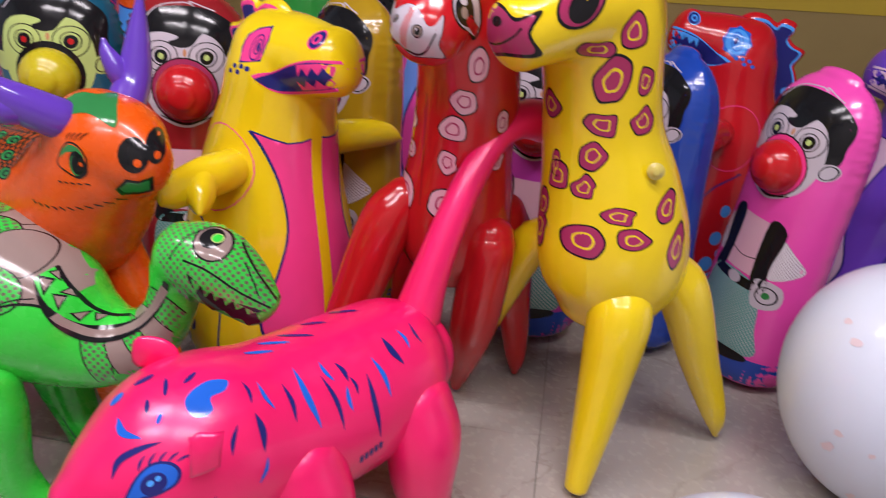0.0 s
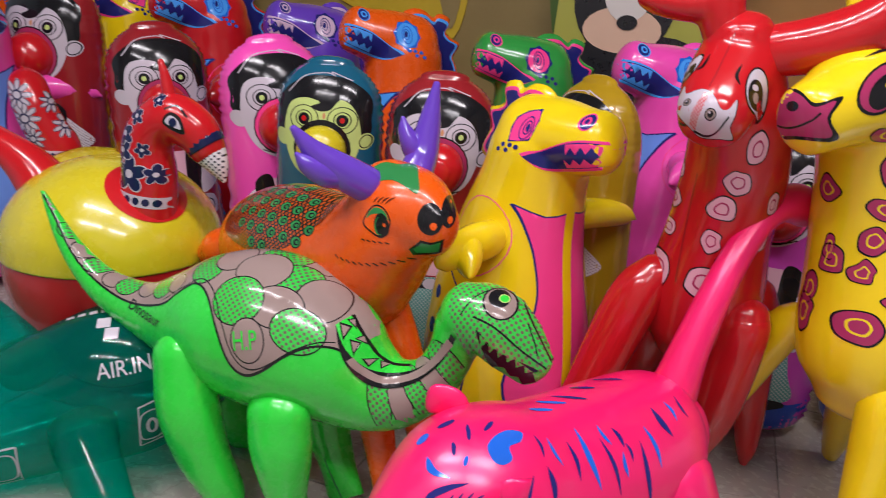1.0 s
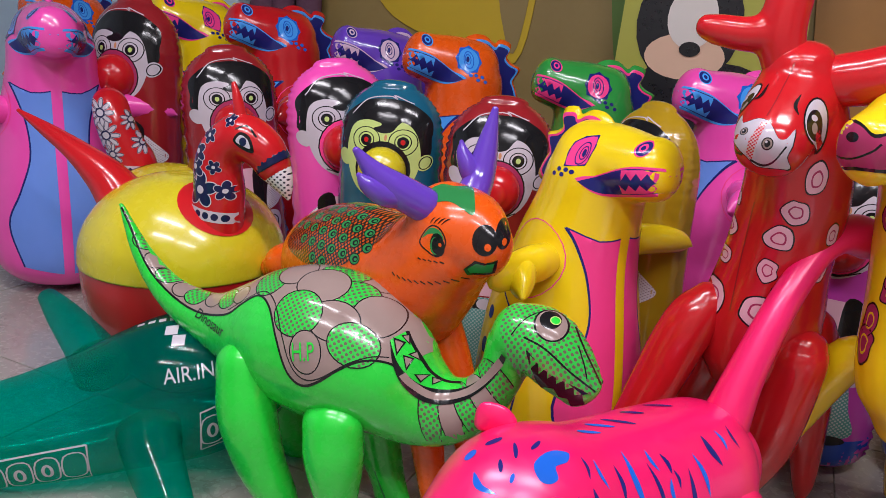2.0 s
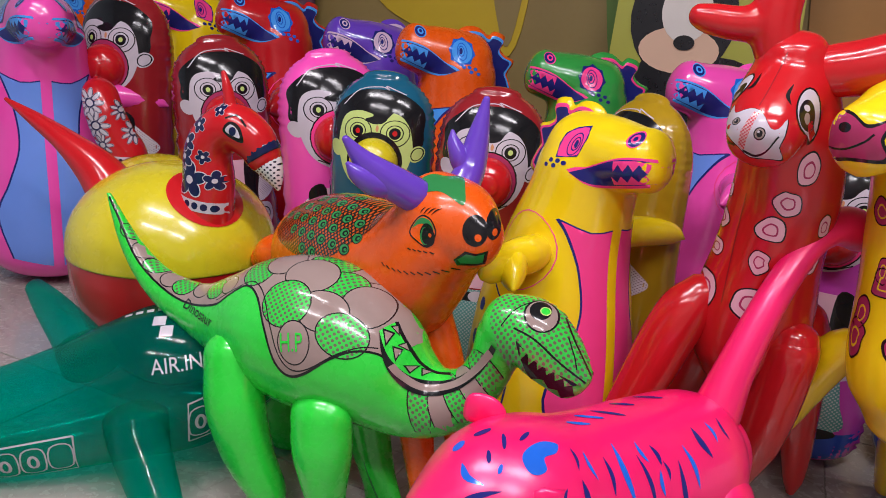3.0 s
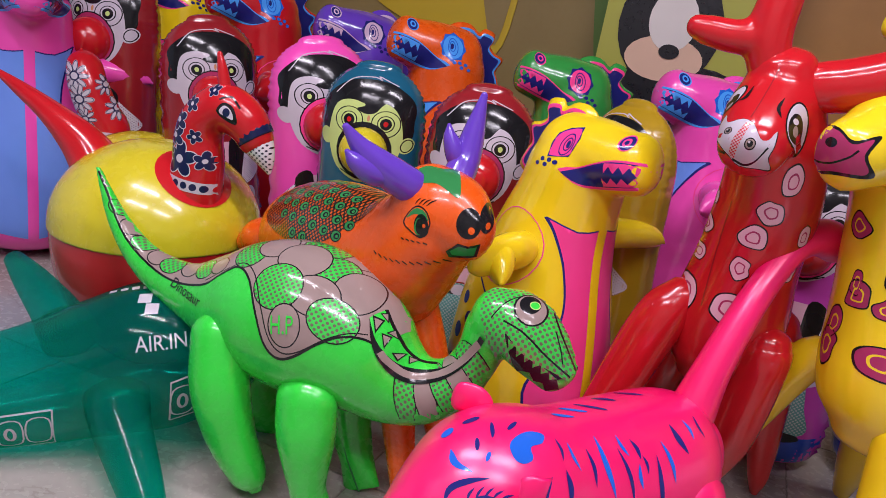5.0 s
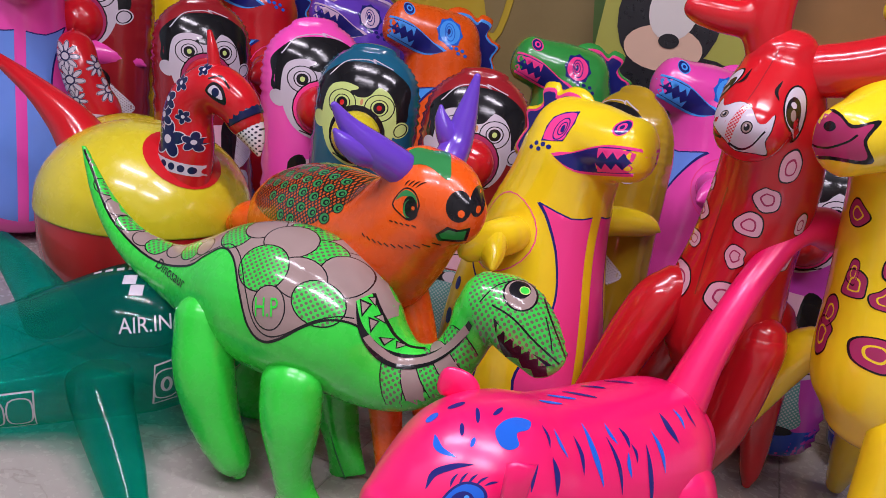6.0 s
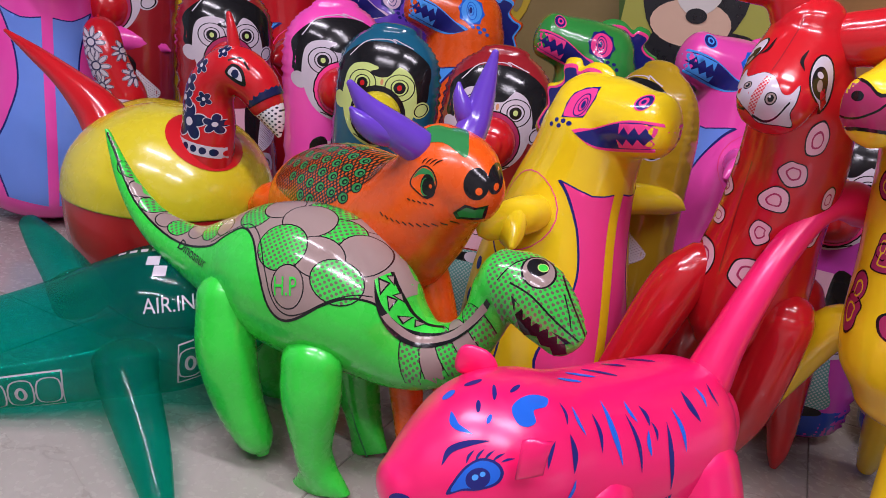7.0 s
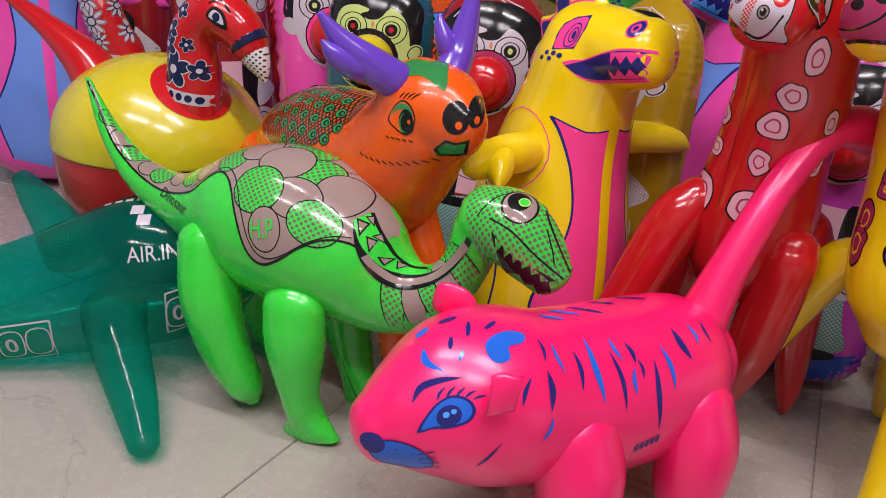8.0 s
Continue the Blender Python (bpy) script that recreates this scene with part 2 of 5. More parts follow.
class Press:
    """Prints flat shapes on a skin from one direction, as thin raised ink."""

    def __init__(self, bm, toward, up=(0, 0, 1), origin=(0, 0, 0), reach=0.6, grain=0.009):
        from mathutils.bvhtree import BVHTree
        self.tree = BVHTree.FromBMesh(bm)
        self.d = Vector(toward).normalized()
        self.up = (Vector(up) - self.d * self.d.dot(Vector(up))).normalized()
        self.right = self.d.cross(self.up).normalized()
        self.o, self.reach, self.grain = Vector(origin), reach, grain

    def put(self, name, parent, items, label="", base=0.0008):
        """items: (outline, material), later ones over earlier ones. All lie in one thin film of ink."""
        from mathutils.geometry import delaunay_2d_cdt
        g = self.grain
        flat = [(q, mt) for pts, mt in items for q in (pts[1:] if pts[0] == "lines" else [pts])]
        mats = list(dict.fromkeys(mt for _, mt in flat))
        co, edges, loops = [], [], []
        for pts, mt in flat:
            ring = []
            for a, b in zip(pts, list(pts[1:]) + [pts[0]]):
                m = max(1, int(math.hypot(b[0] - a[0], b[1] - a[1]) / g))
                ring += [(a[0] + (b[0] - a[0]) * j / m, a[1] + (b[1] - a[1]) * j / m) for j in range(m)]
            n = len(co)
            edges += [(n + k, n + (k + 1) % len(ring)) for k in range(len(ring))]
            co += ring
            loops.append(np.array(ring))
        every = np.array(co)
        lo, hi = every.min(0), every.max(0)
        co += [(float(x), float(y)) for x in np.arange(lo[0] + g / 2, hi[0], g) for y in np.arange(lo[1] + g / 2, hi[1], g)]
        v, _, faces, *_ = delaunay_2d_cdt([Vector(c) for c in co], edges, [], 0, 1e-6)
        flatv = np.array([tuple(q) for q in v])
        tri = [f for f in faces if len(f) == 3]
        mid = flatv[np.array(tri)].mean(1)
        top = np.full(len(tri), -1)
        for (pts, mt), ring in zip(flat, loops):
            a, b = ring, np.roll(ring, -1, 0)
            cross = (a[None, :, 1] > mid[:, None, 1]) != (b[None, :, 1] > mid[:, None, 1])
            dy = b[:, 1] - a[:, 1]
            dy[dy == 0] = 1e-12
            xs = a[None, :, 0] + (mid[:, None, 1] - a[None, :, 1]) * ((b[:, 0] - a[:, 0]) / dy)[None]
            top[((cross & (xs > mid[:, None, 0])).sum(1) % 2) == 1] = mats.index(mt)
        bm, made = bmesh.new(), {}
        for f, k in zip(tri, top):
            if k < 0:
                continue
            for i in f:
                if i not in made:
                    start = self.o + self.right * v[i].x + self.up * v[i].y - self.d * self.reach
                    hit, nor, _, _ = self.tree.ray_cast(start, self.d, self.reach * 2)
                    ok = hit is not None and nor.dot(self.d) < -0.08
                    made[i] = (bm.verts.new(hit + nor * base), (hit - start).length) if ok else None
            q = [made[i] for i in f]
            if all(q) and max(w[1] for w in q) - min(w[1] for w in q) < 0.05:
                face = bm.faces.new([w[0] for w in q])
                face.normal_update()
                if face.normal.dot(self.d) > 0:
                    face.normal_flip()
                face.material_index = int(k)
        bmesh.ops.delete(bm, geom=[w for w in bm.verts if not w.link_faces], context="VERTS")
        if not bm.faces:
            bm.free()
            return None
        return part(name, bm, mats, parent, label)


    def letters(self, name, parent, words, u, v, size, turn, mat, label, base=0.0018, squeeze=1.0):
        """Prints words in the built-in font, one film of ink."""
        txt = bpy.data.curves.new(name, "FONT")
        txt.body, txt.size = words, size
        tmp = new("lettering_source", txt)
        bm = bmesh.new()
        bm.from_mesh(tmp.evaluated_get(bpy.context.evaluated_depsgraph_get()).to_mesh())
        bpy.data.objects.remove(tmp)
        bmesh.ops.subdivide_edges(bm, edges=bm.edges, cuts=1)
        c, s = math.cos(radians(turn)), math.sin(radians(turn))
        lost = []
        for w in bm.verts:
            w.co.x *= squeeze
            x, y = u + w.co.x * c - w.co.y * s, v + w.co.x * s + w.co.y * c
            hit, nor, _, _ = self.tree.ray_cast(self.o + self.right * x + self.up * y - self.d * self.reach, self.d, self.reach * 2)
            if hit:
                w.co = hit + nor * base
            else:
                lost.append(w)
        bmesh.ops.delete(bm, geom=lost, context="VERTS")
        return part(name, bm, mat, parent, label, False)


def box(bm, lo, hi, bevel=0.0):
    got = bmesh.ops.create_cube(bm, size=1, matrix=Matrix.LocRotScale([(a + b) / 2 for a, b in zip(lo, hi)], None, [b - a for a, b in zip(lo, hi)]))
    if bevel:
        es = list({e for v in got["verts"] for e in v.link_edges})
        bmesh.ops.bevel(bm, geom=es, offset=bevel, segments=2, affect="EDGES")
    return bm


def plate(bm, pts, thick, side=(0, 1, 0), along=(1, 0, 0), up=(0, 0, 1)):
    """A flat sheet of the outline pts, as thick as given, pillowed a little at its middle."""
    s, a, u = Vector(side), Vector(along), Vector(up)
    for sign in (-1, 1):
        vs = [bm.verts.new(a * x + u * z + s * sign * thick * 0.15) for x, z in pts]
        cx, cz = sum(p[0] for p in pts) / len(pts), sum(p[1] for p in pts) / len(pts)
        inner = [bm.verts.new(a * (cx + (x - cx) * 0.8) + u * (cz + (z - cz) * 0.8) + s * sign * thick * 0.5) for x, z in pts]
        n = len(pts)
        for k in range(n):
            bm.faces.new((vs[k], vs[(k + 1) % n], inner[(k + 1) % n], inner[k]))
        bm.faces.new(inner)
        if sign < 0:
            low = vs
    for k in range(n):
        bm.faces.new((low[k], low[(k + 1) % n], vs[(k + 1) % n], vs[k]))
    bmesh.ops.recalc_face_normals(bm, faces=bm.faces)
    return bm


EYE = Vector((0.0, 0.09, 0.86))     # about where a visitor looks from


def facing(x, y, turn=0.0):
    """The yaw by which local -y looks at the visitor, turned on by some degrees (to his right)."""
    return math.degrees(math.atan2(EYE.y - y, EYE.x - x)) + 90 + turn


# ---- the room ----
def wall(name, lo, hi, mat, label):
    ob = part(name, box(bmesh.new(), lo, hi), mat, None, label, False)
    return tagged(ob, label, "wall", kind="structure")


MURAL, CREAM = plaster("khaki_mural_print", (0.28, 0.2, 0.065), 0.5, 2.2, 0.3), plaster("cream_plaster", (0.33, 0.32, 0.3))
PALEBLUE = plaster("pale_blue_paint", (0.52, 0.65, 0.76), 0.45)
GROUT = plaster("dark_grout", (0.2, 0.18, 0.155), 0.85, 30)
wall("wall_north", (-3.4, 3.0, 0), (2.6, 3.12, 2.7), MURAL, "back wall covered in a khaki and yellow printed mural")
wall("wall_south", (-3.4, -1.7, 0), (2.6, -1.58, 2.7), CREAM, "plain cream shop wall")
wall("wall_west", (-3.52, -1.7, 0), (-3.4, 3.12, 2.7), PALEBLUE, "pale blue painted side wall")
wall("wall_east", (2.6, -1.7, 0), (2.72, 3.12, 2.7), CREAM, "plain cream shop side wall")
ceil = part("ceiling", box(bmesh.new(), (-3.52, -1.7, 2.7), (2.72, 3.12, 2.78)), CREAM, None, "", False)
tagged(ceil, "white plastered shop ceiling", "ceiling", kind="structure")
floor = part("floor", box(bmesh.new(), (-3.52, -1.7, -0.1), (2.72, 3.12, -0.003)), GROUT, None, "", False)
tagged(floor, "pale grey-cream vitrified tile floor with dark joints", "floor", kind="structure")


# ---- ceiling lights ----
def ceiling_light(x, y):
    t = thing("ceiling_light", "long white ceiling batten light, switched on", "ceiling light", pose(x, y, 2.7), "ceiling light panels")
    bm = bmesh.new()
    for lo, hi in (((-0.62, -0.1), (0.62, -0.08)), ((-0.62, 0.08), (0.62, 0.1)), ((-0.62, -0.08), (-0.6, 0.08)), ((0.6, -0.08), (0.62, 0.08))):
        box(bm, (*lo, -0.02), (*hi, 0.0))
    part("frame", bm, CREAM, t, "", False)
    m, n, l, b = nodes_of("lit_diffuser")
    b.inputs["Emission Color"].default_value, b.inputs["Emission Strength"].default_value = (1, 0.98, 0.95, 1), 4
    part("diffuser", box(bmesh.new(), (-0.599, -0.079, -0.012), (0.599, 0.079, -0.002)), m, t, "glowing white diffuser", False)
    lamp = new("panel_lamp", bpy.data.lights.new("panel_lamp", "AREA"))
    lamp.data.shape = "RECTANGLE"
    lamp.data.size, lamp.data.size_y, lamp.data.energy, lamp.data.color = 1.18, 0.15, LAMP_WATTS, (1.0, 0.92, 1.0)
    lamp.matrix_basis = pose(x, y, 2.675)
    return t


for lx, ly in LAMPS:
    ceiling_light(lx, ly)


# ---- mural shapes on the back wall, and a printed board leaning on it ----
def flat_print(name, shapes, label, category, y, thick=0.006):
    t = thing(name, label, category, pose(0, y, 0))
    for k, (nm, pts, mt) in enumerate(shapes):
        bm = bmesh.new()
        vs = [bm.verts.new((x, -0.002 * k, z)) for x, z in pts]
        f = bm.faces.new(vs)
        got = bmesh.ops.extrude_face_region(bm, geom=[f])
        bmesh.ops.translate(bm, vec=(0, -thick if not k else -0.0015, 0), verts=[v for v in got["geom"] if isinstance(v, bmesh.types.BMVert)])
        if k:
            bmesh.ops.translate(bm, vec=(0, -thick, 0), verts=bm.verts)
        bmesh.ops.recalc_face_normals(bm, faces=bm.faces)
        part(nm, bm, mt, t, "", False)
    return t


M_YEL, M_OLIVE, M_GRN = plaster("mural_yellow", (0.6, 0.42, 0.02), 0.4), plaster("mural_olive", (0.3, 0.22, 0.08), 0.4), plaster("mural_green", (0.1, 0.2, 0.03), 0.4)
M_PEACH, M_BLACK, M_LIME = plaster("board_peach", (0.75, 0.5, 0.36), 0.35), plaster("board_black", (0.01, 0.01, 0.014), 0.3), plaster("board_lime", (0.42, 0.42, 0.07), 0.35)
M_RUST = plaster("mural_rust", (0.4, 0.19, 0.045), 0.4, 4, 0.25)
M_PINK = plaster("mural_pink", (0.5, 0.07, 0.2), 0.4)
M_ORANGE, M_MAUVE = plaster("mural_ochre", (0.5, 0.36, 0.03), 0.4), plaster("mauve_curtain", (0.12, 0.05, 0.09), 0.8)
flat_print("mural_figure", [("print", smooth_poly([(-1.5, 1.9), (-1.52, 1.2), (-1.45, 0.98), (-1.2, 0.86), (-0.98, 0.8), (-0.84, 0.84), (-0.78, 1.3), (-0.72, 1.9)]), M_YEL),
                            ("shade", smooth_poly([(-0.9, 1.9), (-0.96, 1.2), (-0.92, 0.92), (-0.86, 0.86), (-0.8, 1.3), (-0.75, 1.9)]), M_OLIVE)],
           "large rounded yellow printed shape on the mural", "mural print", 2.998)
flat_print("mural_leaf", [("print", smooth_poly([(-0.56, 1.6), (-0.5, 1.0), (-0.44, 0.75), (-0.36, 0.7), (-0.36, 1.6)]), M_GRN)], "green printed leaf shape on the mural", "mural print", 2.996)
flat_print("mural_patch", [("print", smooth_poly([(0.16, 1.9), (0.2, 0.95), (0.3, 0.72), (0.5, 0.66), (0.64, 0.7), (0.64, 1.9)]), M_RUST)], "orange-brown printed shape on the mural", "mural print", 2.992)
flat_print("mural_band", [("print", [(0.66, 0.45), (2.55, 0.45), (2.55, 0.78), (0.66, 0.73)], M_OLIVE), ("stripe", [(0.66, 0.72), (2.55, 0.76), (2.55, 0.85), (0.66, 0.8)], M_ORANGE), ("pink_stripe", [(0.66, 0.8), (2.55, 0.84), (2.55, 1.4), (0.66, 1.4)], M_PINK)],
           "olive, ochre and pink printed bands on the mural", "mural print", 2.994)
board = flat_print("printed_board", [("panel", [(-0.46, 0.0), (0.2, 0.0), (0.14, 1.5), (-0.4, 1.5)], M_LIME),
                                     ("dark_disc", ell(-0.2, 0.98, 0.17, 0.2), M_BLACK), ("dark_lower_shape", smooth_poly([(-0.36, 0.35), (-0.34, 0.78), (-0.2, 0.86), (0.08, 0.8), (0.1, 0.35)]), M_BLACK),
                                     ("pale_oval", ell(-0.2, 0.875, 0.13, 0.075), M_PEACH), ("pale_upper_oval", ell(-0.19, 1.0, 0.08, 0.1), plaster("board_white", (0.75, 0.7, 0.66), 0.35)), ("dark_oval", ell(-0.185, 0.9, 0.034, 0.024), M_BLACK)],
                   "lime printed board with plain black and peach rounded shapes", "printed board", 2.74)
bm = bmesh.new()
loft(bm, [(-1.68 - 0.32 + 0.0, 2.9, 0.0, 0.05, 0.04), (-2.0, 2.9, 1.0, 0.06, 0.045), (-2.0, 2.9, 2.3, 0.05, 0.04)], side=(1, 0, 0), n=12)
loft(bm, [(-1.88, 2.92, 0.0, 0.06, 0.04), (-1.9, 2.91, 1.0, 0.05, 0.05), (-1.88, 2.92, 2.3, 0.05, 0.04)], side=(1, 0, 0), n=12)
loft(bm, [(-1.76, 2.9, 0.0, 0.05, 0.04), (-1.78, 2.92, 1.0, 0.06, 0.04), (-1.77, 2.92, 2.3, 0.05, 0.04)], side=(1, 0, 0), n=12)
tagged(part("curtain", bm, M_MAUVE), "dark mauve gathered curtain hanging at the wall", "curtain")
wall("wall_west_return", (-3.4, 2.86, 0), (-2.1, 2.998, 2.7), PALEBLUE, "pale blue painted wall panel")


# ---- roly-poly dinosaurs ----
def dino_skin():
    bm = bmesh.new()
    loft(bm, [(0, 0, 0.012, 0.08), (0, 0, 0.035, 0.135), (0, 0, 0.09, 0.172), (0, 0, 0.2, 0.178), (0, 0, 0.34, 0.162), (0.012, 0, 0.47, 0.132), (0.035, 0, 0.58, 0.108), (0.05, 0, 0.66, 0.098, 0.1), (0.05, 0, 0.69, 0.07)], n=32, cap=(0.15, 0.6))
    loft(bm, [(0.03, 0, 0.665, 0.09, 0.085), (0.1, 0, 0.672, 0.08, 0.075), (0.165, 0, 0.675, 0.066, 0.062), (0.195, 0, 0.678, 0.055, 0.06)], n=24, cap=(0.8, 0.55))
    return fused(bm, 0.008, 7)


def dino_arm(sign):
    bm = bmesh.new()
    loft(bm, [(0.03, sign * 0.09, 0.475, 0.033), (0.06, sign * 0.14, 0.48, 0.036), (0.075, sign * 0.18, 0.483, 0.037), (0.088, sign * 0.225, 0.482, 0.036, 0.024), (0.098, sign * 0.265, 0.48, 0.031, 0.014), (0.102, sign * 0.29, 0.478, 0.018, 0.008)], side=(0, 0, 1), n=18, cap=(0.5, 0.5), seam=0.0015)
    loft(bm, [(0.085, sign * 0.205, 0.478, 0.034, 0.028), (0.112, sign * 0.226, 0.466, 0.032, 0.024), (0.132, sign * 0.24, 0.457, 0.02, 0.014), (0.145, sign * 0.25, 0.45, 0.004, 0.004)], side=(0, 0, 1), n=14, cap=(0.3, 0.4))
    return bm


def dino_arm_out(sign):
    bm = bmesh.new()
    loft(bm, [(0.03, sign * 0.09, 0.49, 0.035), (0.05, sign * 0.17, 0.495, 0.034), (0.06, sign * 0.26, 0.485, 0.026), (0.06, sign * 0.29, 0.475, 0.006, 0.022)], side=(0, 0, 1), n=16, cap=(0.5, 0.5))
    return bm


def dino(label, m, skin, eye, panel, gap, teeth, group="", reach=False):
    t = thing("roly_poly_dinosaur", label, "inflatable toy", m, group)
    bm = dino_skin()
    side_r, side_l, front = Press(bm, (0, 1, 0)), Press(bm, (0, -1, 0)), Press(bm, (-1, 0, 0))
    part("body", bm, skin, t)
    part("arm", dino_arm(-1), skin, t)
    part("arm", dino_arm_out(1) if reach else dino_arm(1), skin, t)
    # the crest: a scalloped flat fin behind the head
    bm = bmesh.new()
    edge = [(0.07, 0.735), (0.052, 0.76), (0.016, 0.765), (-0.016, 0.752), (-0.031, 0.766), (-0.064, 0.759), (-0.057, 0.729), (-0.078, 0.712), (-0.108, 0.702), (-0.096, 0.666), (-0.109, 0.645), (-0.124, 0.612), (-0.1, 0.59), (-0.112, 0.555), (-0.04, 0.56), (0.0, 0.69)]
    plate(bm, [tuple(v) for v in spline(edge, 3, True)], 0.02)
    fin_r, fin_l = Press(bm, (0, 1, 0), grain=0.008), Press(bm, (0, -1, 0), grain=0.008)
    crest = part("crest", bm, skin, t, "scalloped crest with a dark middle")
    for press, s in ((fin_r, 1), (fin_l, -1)):
        shrunk = [smooth_poly([(s * (-0.02 + (x + 0.02) * q), 0.662 + (z - 0.662) * q) for x, z in edge], 4) for q in (0.88, 0.81)]
        press.put("crest_print", crest, [(shrunk[0], eye), (shrunk[1], NAVY if skin is not PURPLE else PURPLE)], "dark scalloped print with a bright edge", 0.0014)
    for press, s in ((side_r, 1), (side_l, -1)):
        f = lambda pts: mirror(pts, s)
        lid = [(0.048, 0.662), (0.043, 0.688), (0.048, 0.708), (0.066, 0.721), (0.092, 0.727), (0.1, 0.706), (0.095, 0.684), (0.091, 0.67)]
        lid_in = [(0.075 + (x - 0.075) * 0.88, 0.692 + (z - 0.692) * 0.88) for x, z in lid]
        if skin is not YELLOW:
            lid = [(0.078 + (0.031 if k % 2 else 0.036) * math.cos(k * math.pi / 8), 0.691 + (0.031 if k % 2 else 0.036) * math.sin(k * math.pi / 8)) for k in range(16)]
            lid_in = ell(0.078, 0.691, 0.027, 0.028)
        rim_ink = NAVY if eye is not I_SKY else I_BLUE
        press.put("eye", t, [(f(lid), rim_ink), (f([tuple(v) for v in spline(lid_in, 2, True)]), eye), (f(ell(0.078, 0.691, 0.014, 0.022, -12)), rim_ink), (f(ell(0.078, 0.691, 0.0118, 0.0195, -12)), eye), (f(ell(0.08, 0.692, 0.0085, 0.0135, -12)), rim_ink), (f(ell(0.08, 0.692, 0.0062, 0.011, -12)), eye), (f(ell(0.081, 0.692, 0.0042, 0.0075)), NAVY)], "printed leaf-shaped eye")
        press.put("nostril", t, [(f(ell(0.186, 0.716, 0.0145, 0.0145)), eye), (f(ell(0.187, 0.716, 0.0125, 0.0125)), NAVY), (f(ell(0.186, 0.717, 0.0075, 0.0075)), eye), (f(ell(0.186, 0.717, 0.004, 0.004)), NAVY)], "printed nostril")
        upper = [(0.085, 0.6405), (0.115, 0.654), (0.164, 0.676), (0.205, 0.683), (0.23, 0.68)]
        lower = [(0.23, 0.645), (0.222, 0.643), (0.194, 0.636), (0.13, 0.624), (0.106, 0.629)]
        lips = [tuple(v) for v in spline(upper, 4)] + [tuple(v) for v in spline(lower, 4)]
        lip_z = lambda row, x: float(np.interp(x, *zip(*sorted(row))))
        saw = [(x, lip_z(upper, x) - 0.001) for x in (0.226, 0.2, 0.163)] + [(0.163 + 0.009 * k, lip_z(upper, 0.163 + 0.009 * k) - (0.007 if k % 2 else 0.02)) for k in range(8)]
        saw2 = [(x, lip_z(lower, x) + 0.001) for x in (0.226, 0.2, 0.158)] + [(0.158 + 0.0096 * k, lip_z(lower, 0.158 + 0.0096 * k) + (0.006 if k % 2 else 0.017)) for k in range(8)]
        press.put("mouth", t, [(f([(x + (0.004 if x > 0.1 else -0.006), z + (0.0045 if z > lip_z(upper, x) - 0.01 else -0.0045)) for x, z in lips]), teeth), (f(lips), NAVY), (f(saw), teeth), (f(saw2), teeth)], "printed open mouth with pointed teeth")
        for x, z in ((0.028, 0.646), (0.039, 0.656), (0.049, 0.647), (0.056, 0.657), (0.07, 0.655)):
            press.put("cheek_spot", t, [(f(ell(x, z, 0.0055, 0.0042)), rim_ink)], "small printed spot")
        for k in range(7):
            press.put("flank_spot", t, [(f(ell(-0.055 + 0.03 * (k % 2), 0.34 - 0.036 * k, 0.011 + 0.0012 * k, 0.014 + 0.0015 * k)), NAVY if eye is not I_SKY else eye)], "printed oval spot")
        press.put("flank_line", t, [(f(line([(-0.03, 0.4), (0.03, 0.34), (0.06, 0.24), (0.05, 0.12)], 0.004)), NAVY)], "printed line")
        press.put("shoulder_ring", t, [(f(rim(ell(0.02, 0.475, 0.07, 0.078), 0.002)), I_PINK)], "thin printed ring")
    halves = []
    for s in (1, -1):
        q = [(s * y, z) for y, z in ((0.012, 0.07), (0.012, 0.535), (0.055, 0.53), (0.1, 0.55), (0.087, 0.515), (0.07, 0.45), (0.068, 0.37), (0.095, 0.285), (0.125, 0.2), (0.1, 0.09))]
        halves += [(q[:4] + [tuple(v) for v in spline(q[3:], 5)], panel), (line(q[3:], 0.004), NAVY), (line(q[1:4], 0.003, 2), NAVY)]
    front.put("belly_panel", t, halves, "two printed belly panels")
    front.put("belly_stripe", t, [(line([(0, 0.06), (0, 0.55)], 0.02), gap)], "narrow stripe between the panels", 0.0006)
    return t


def dino_at(ex, ey, k, turn, back=9):
    """The pose of a dinosaur of scale k whose near eye stands at ex, ey, turned from the visitor's left by some degrees to him."""
    yaw = math.degrees(math.atan2(EYE.y - ey, EYE.x - ex)) - 90 + turn
    turned = pose(0, 0, 0, 0, 0, yaw) @ pose(0, 0, 0, 0, -back, 0)
    off = turned @ Vector((0.08 * k, 0.085 * k, 0.69 * k))
    return pose(ex - off.x, ey - off.y, 0.16 * k * math.sin(radians(back))) @ turned @ Matrix.Scale(k, 4)


DG = "inflatable roly-poly dinosaurs"
dino("yellow inflatable roly-poly dinosaur with hot-pink belly panels", pose(-0.27, 1.55, 0, 0, 0, -34), YELLOW, I_PINK, I_PINK, YELLOW, I_PINK, DG, True)
dino("red inflatable roly-poly dinosaur with blue eye and crest", dino_at(-1.43, 2.24, 1.205, 24), RED, I_SKY, I_SKY, RED, I_SKY, DG)
dino("purple inflatable roly-poly dinosaur in the back row", dino_at(-1.08, 2.3, 1.145, 20), PURPLE, I_LILAC, I_LILAC, PURPLE, I_LILAC, DG)
dino("orange inflatable roly-poly dinosaur with blue crest", dino_at(-0.75, 2.15, 1.14, 22), ORANGE, I_SKY, I_SKY, ORANGE, I_SKY, DG)
dino("green inflatable roly-poly dinosaur with pink eye", dino_at(-0.36, 2.12, 1.085, 20), GRASS, I_PINK, I_PINK, GRASS, I_PINK, DG)
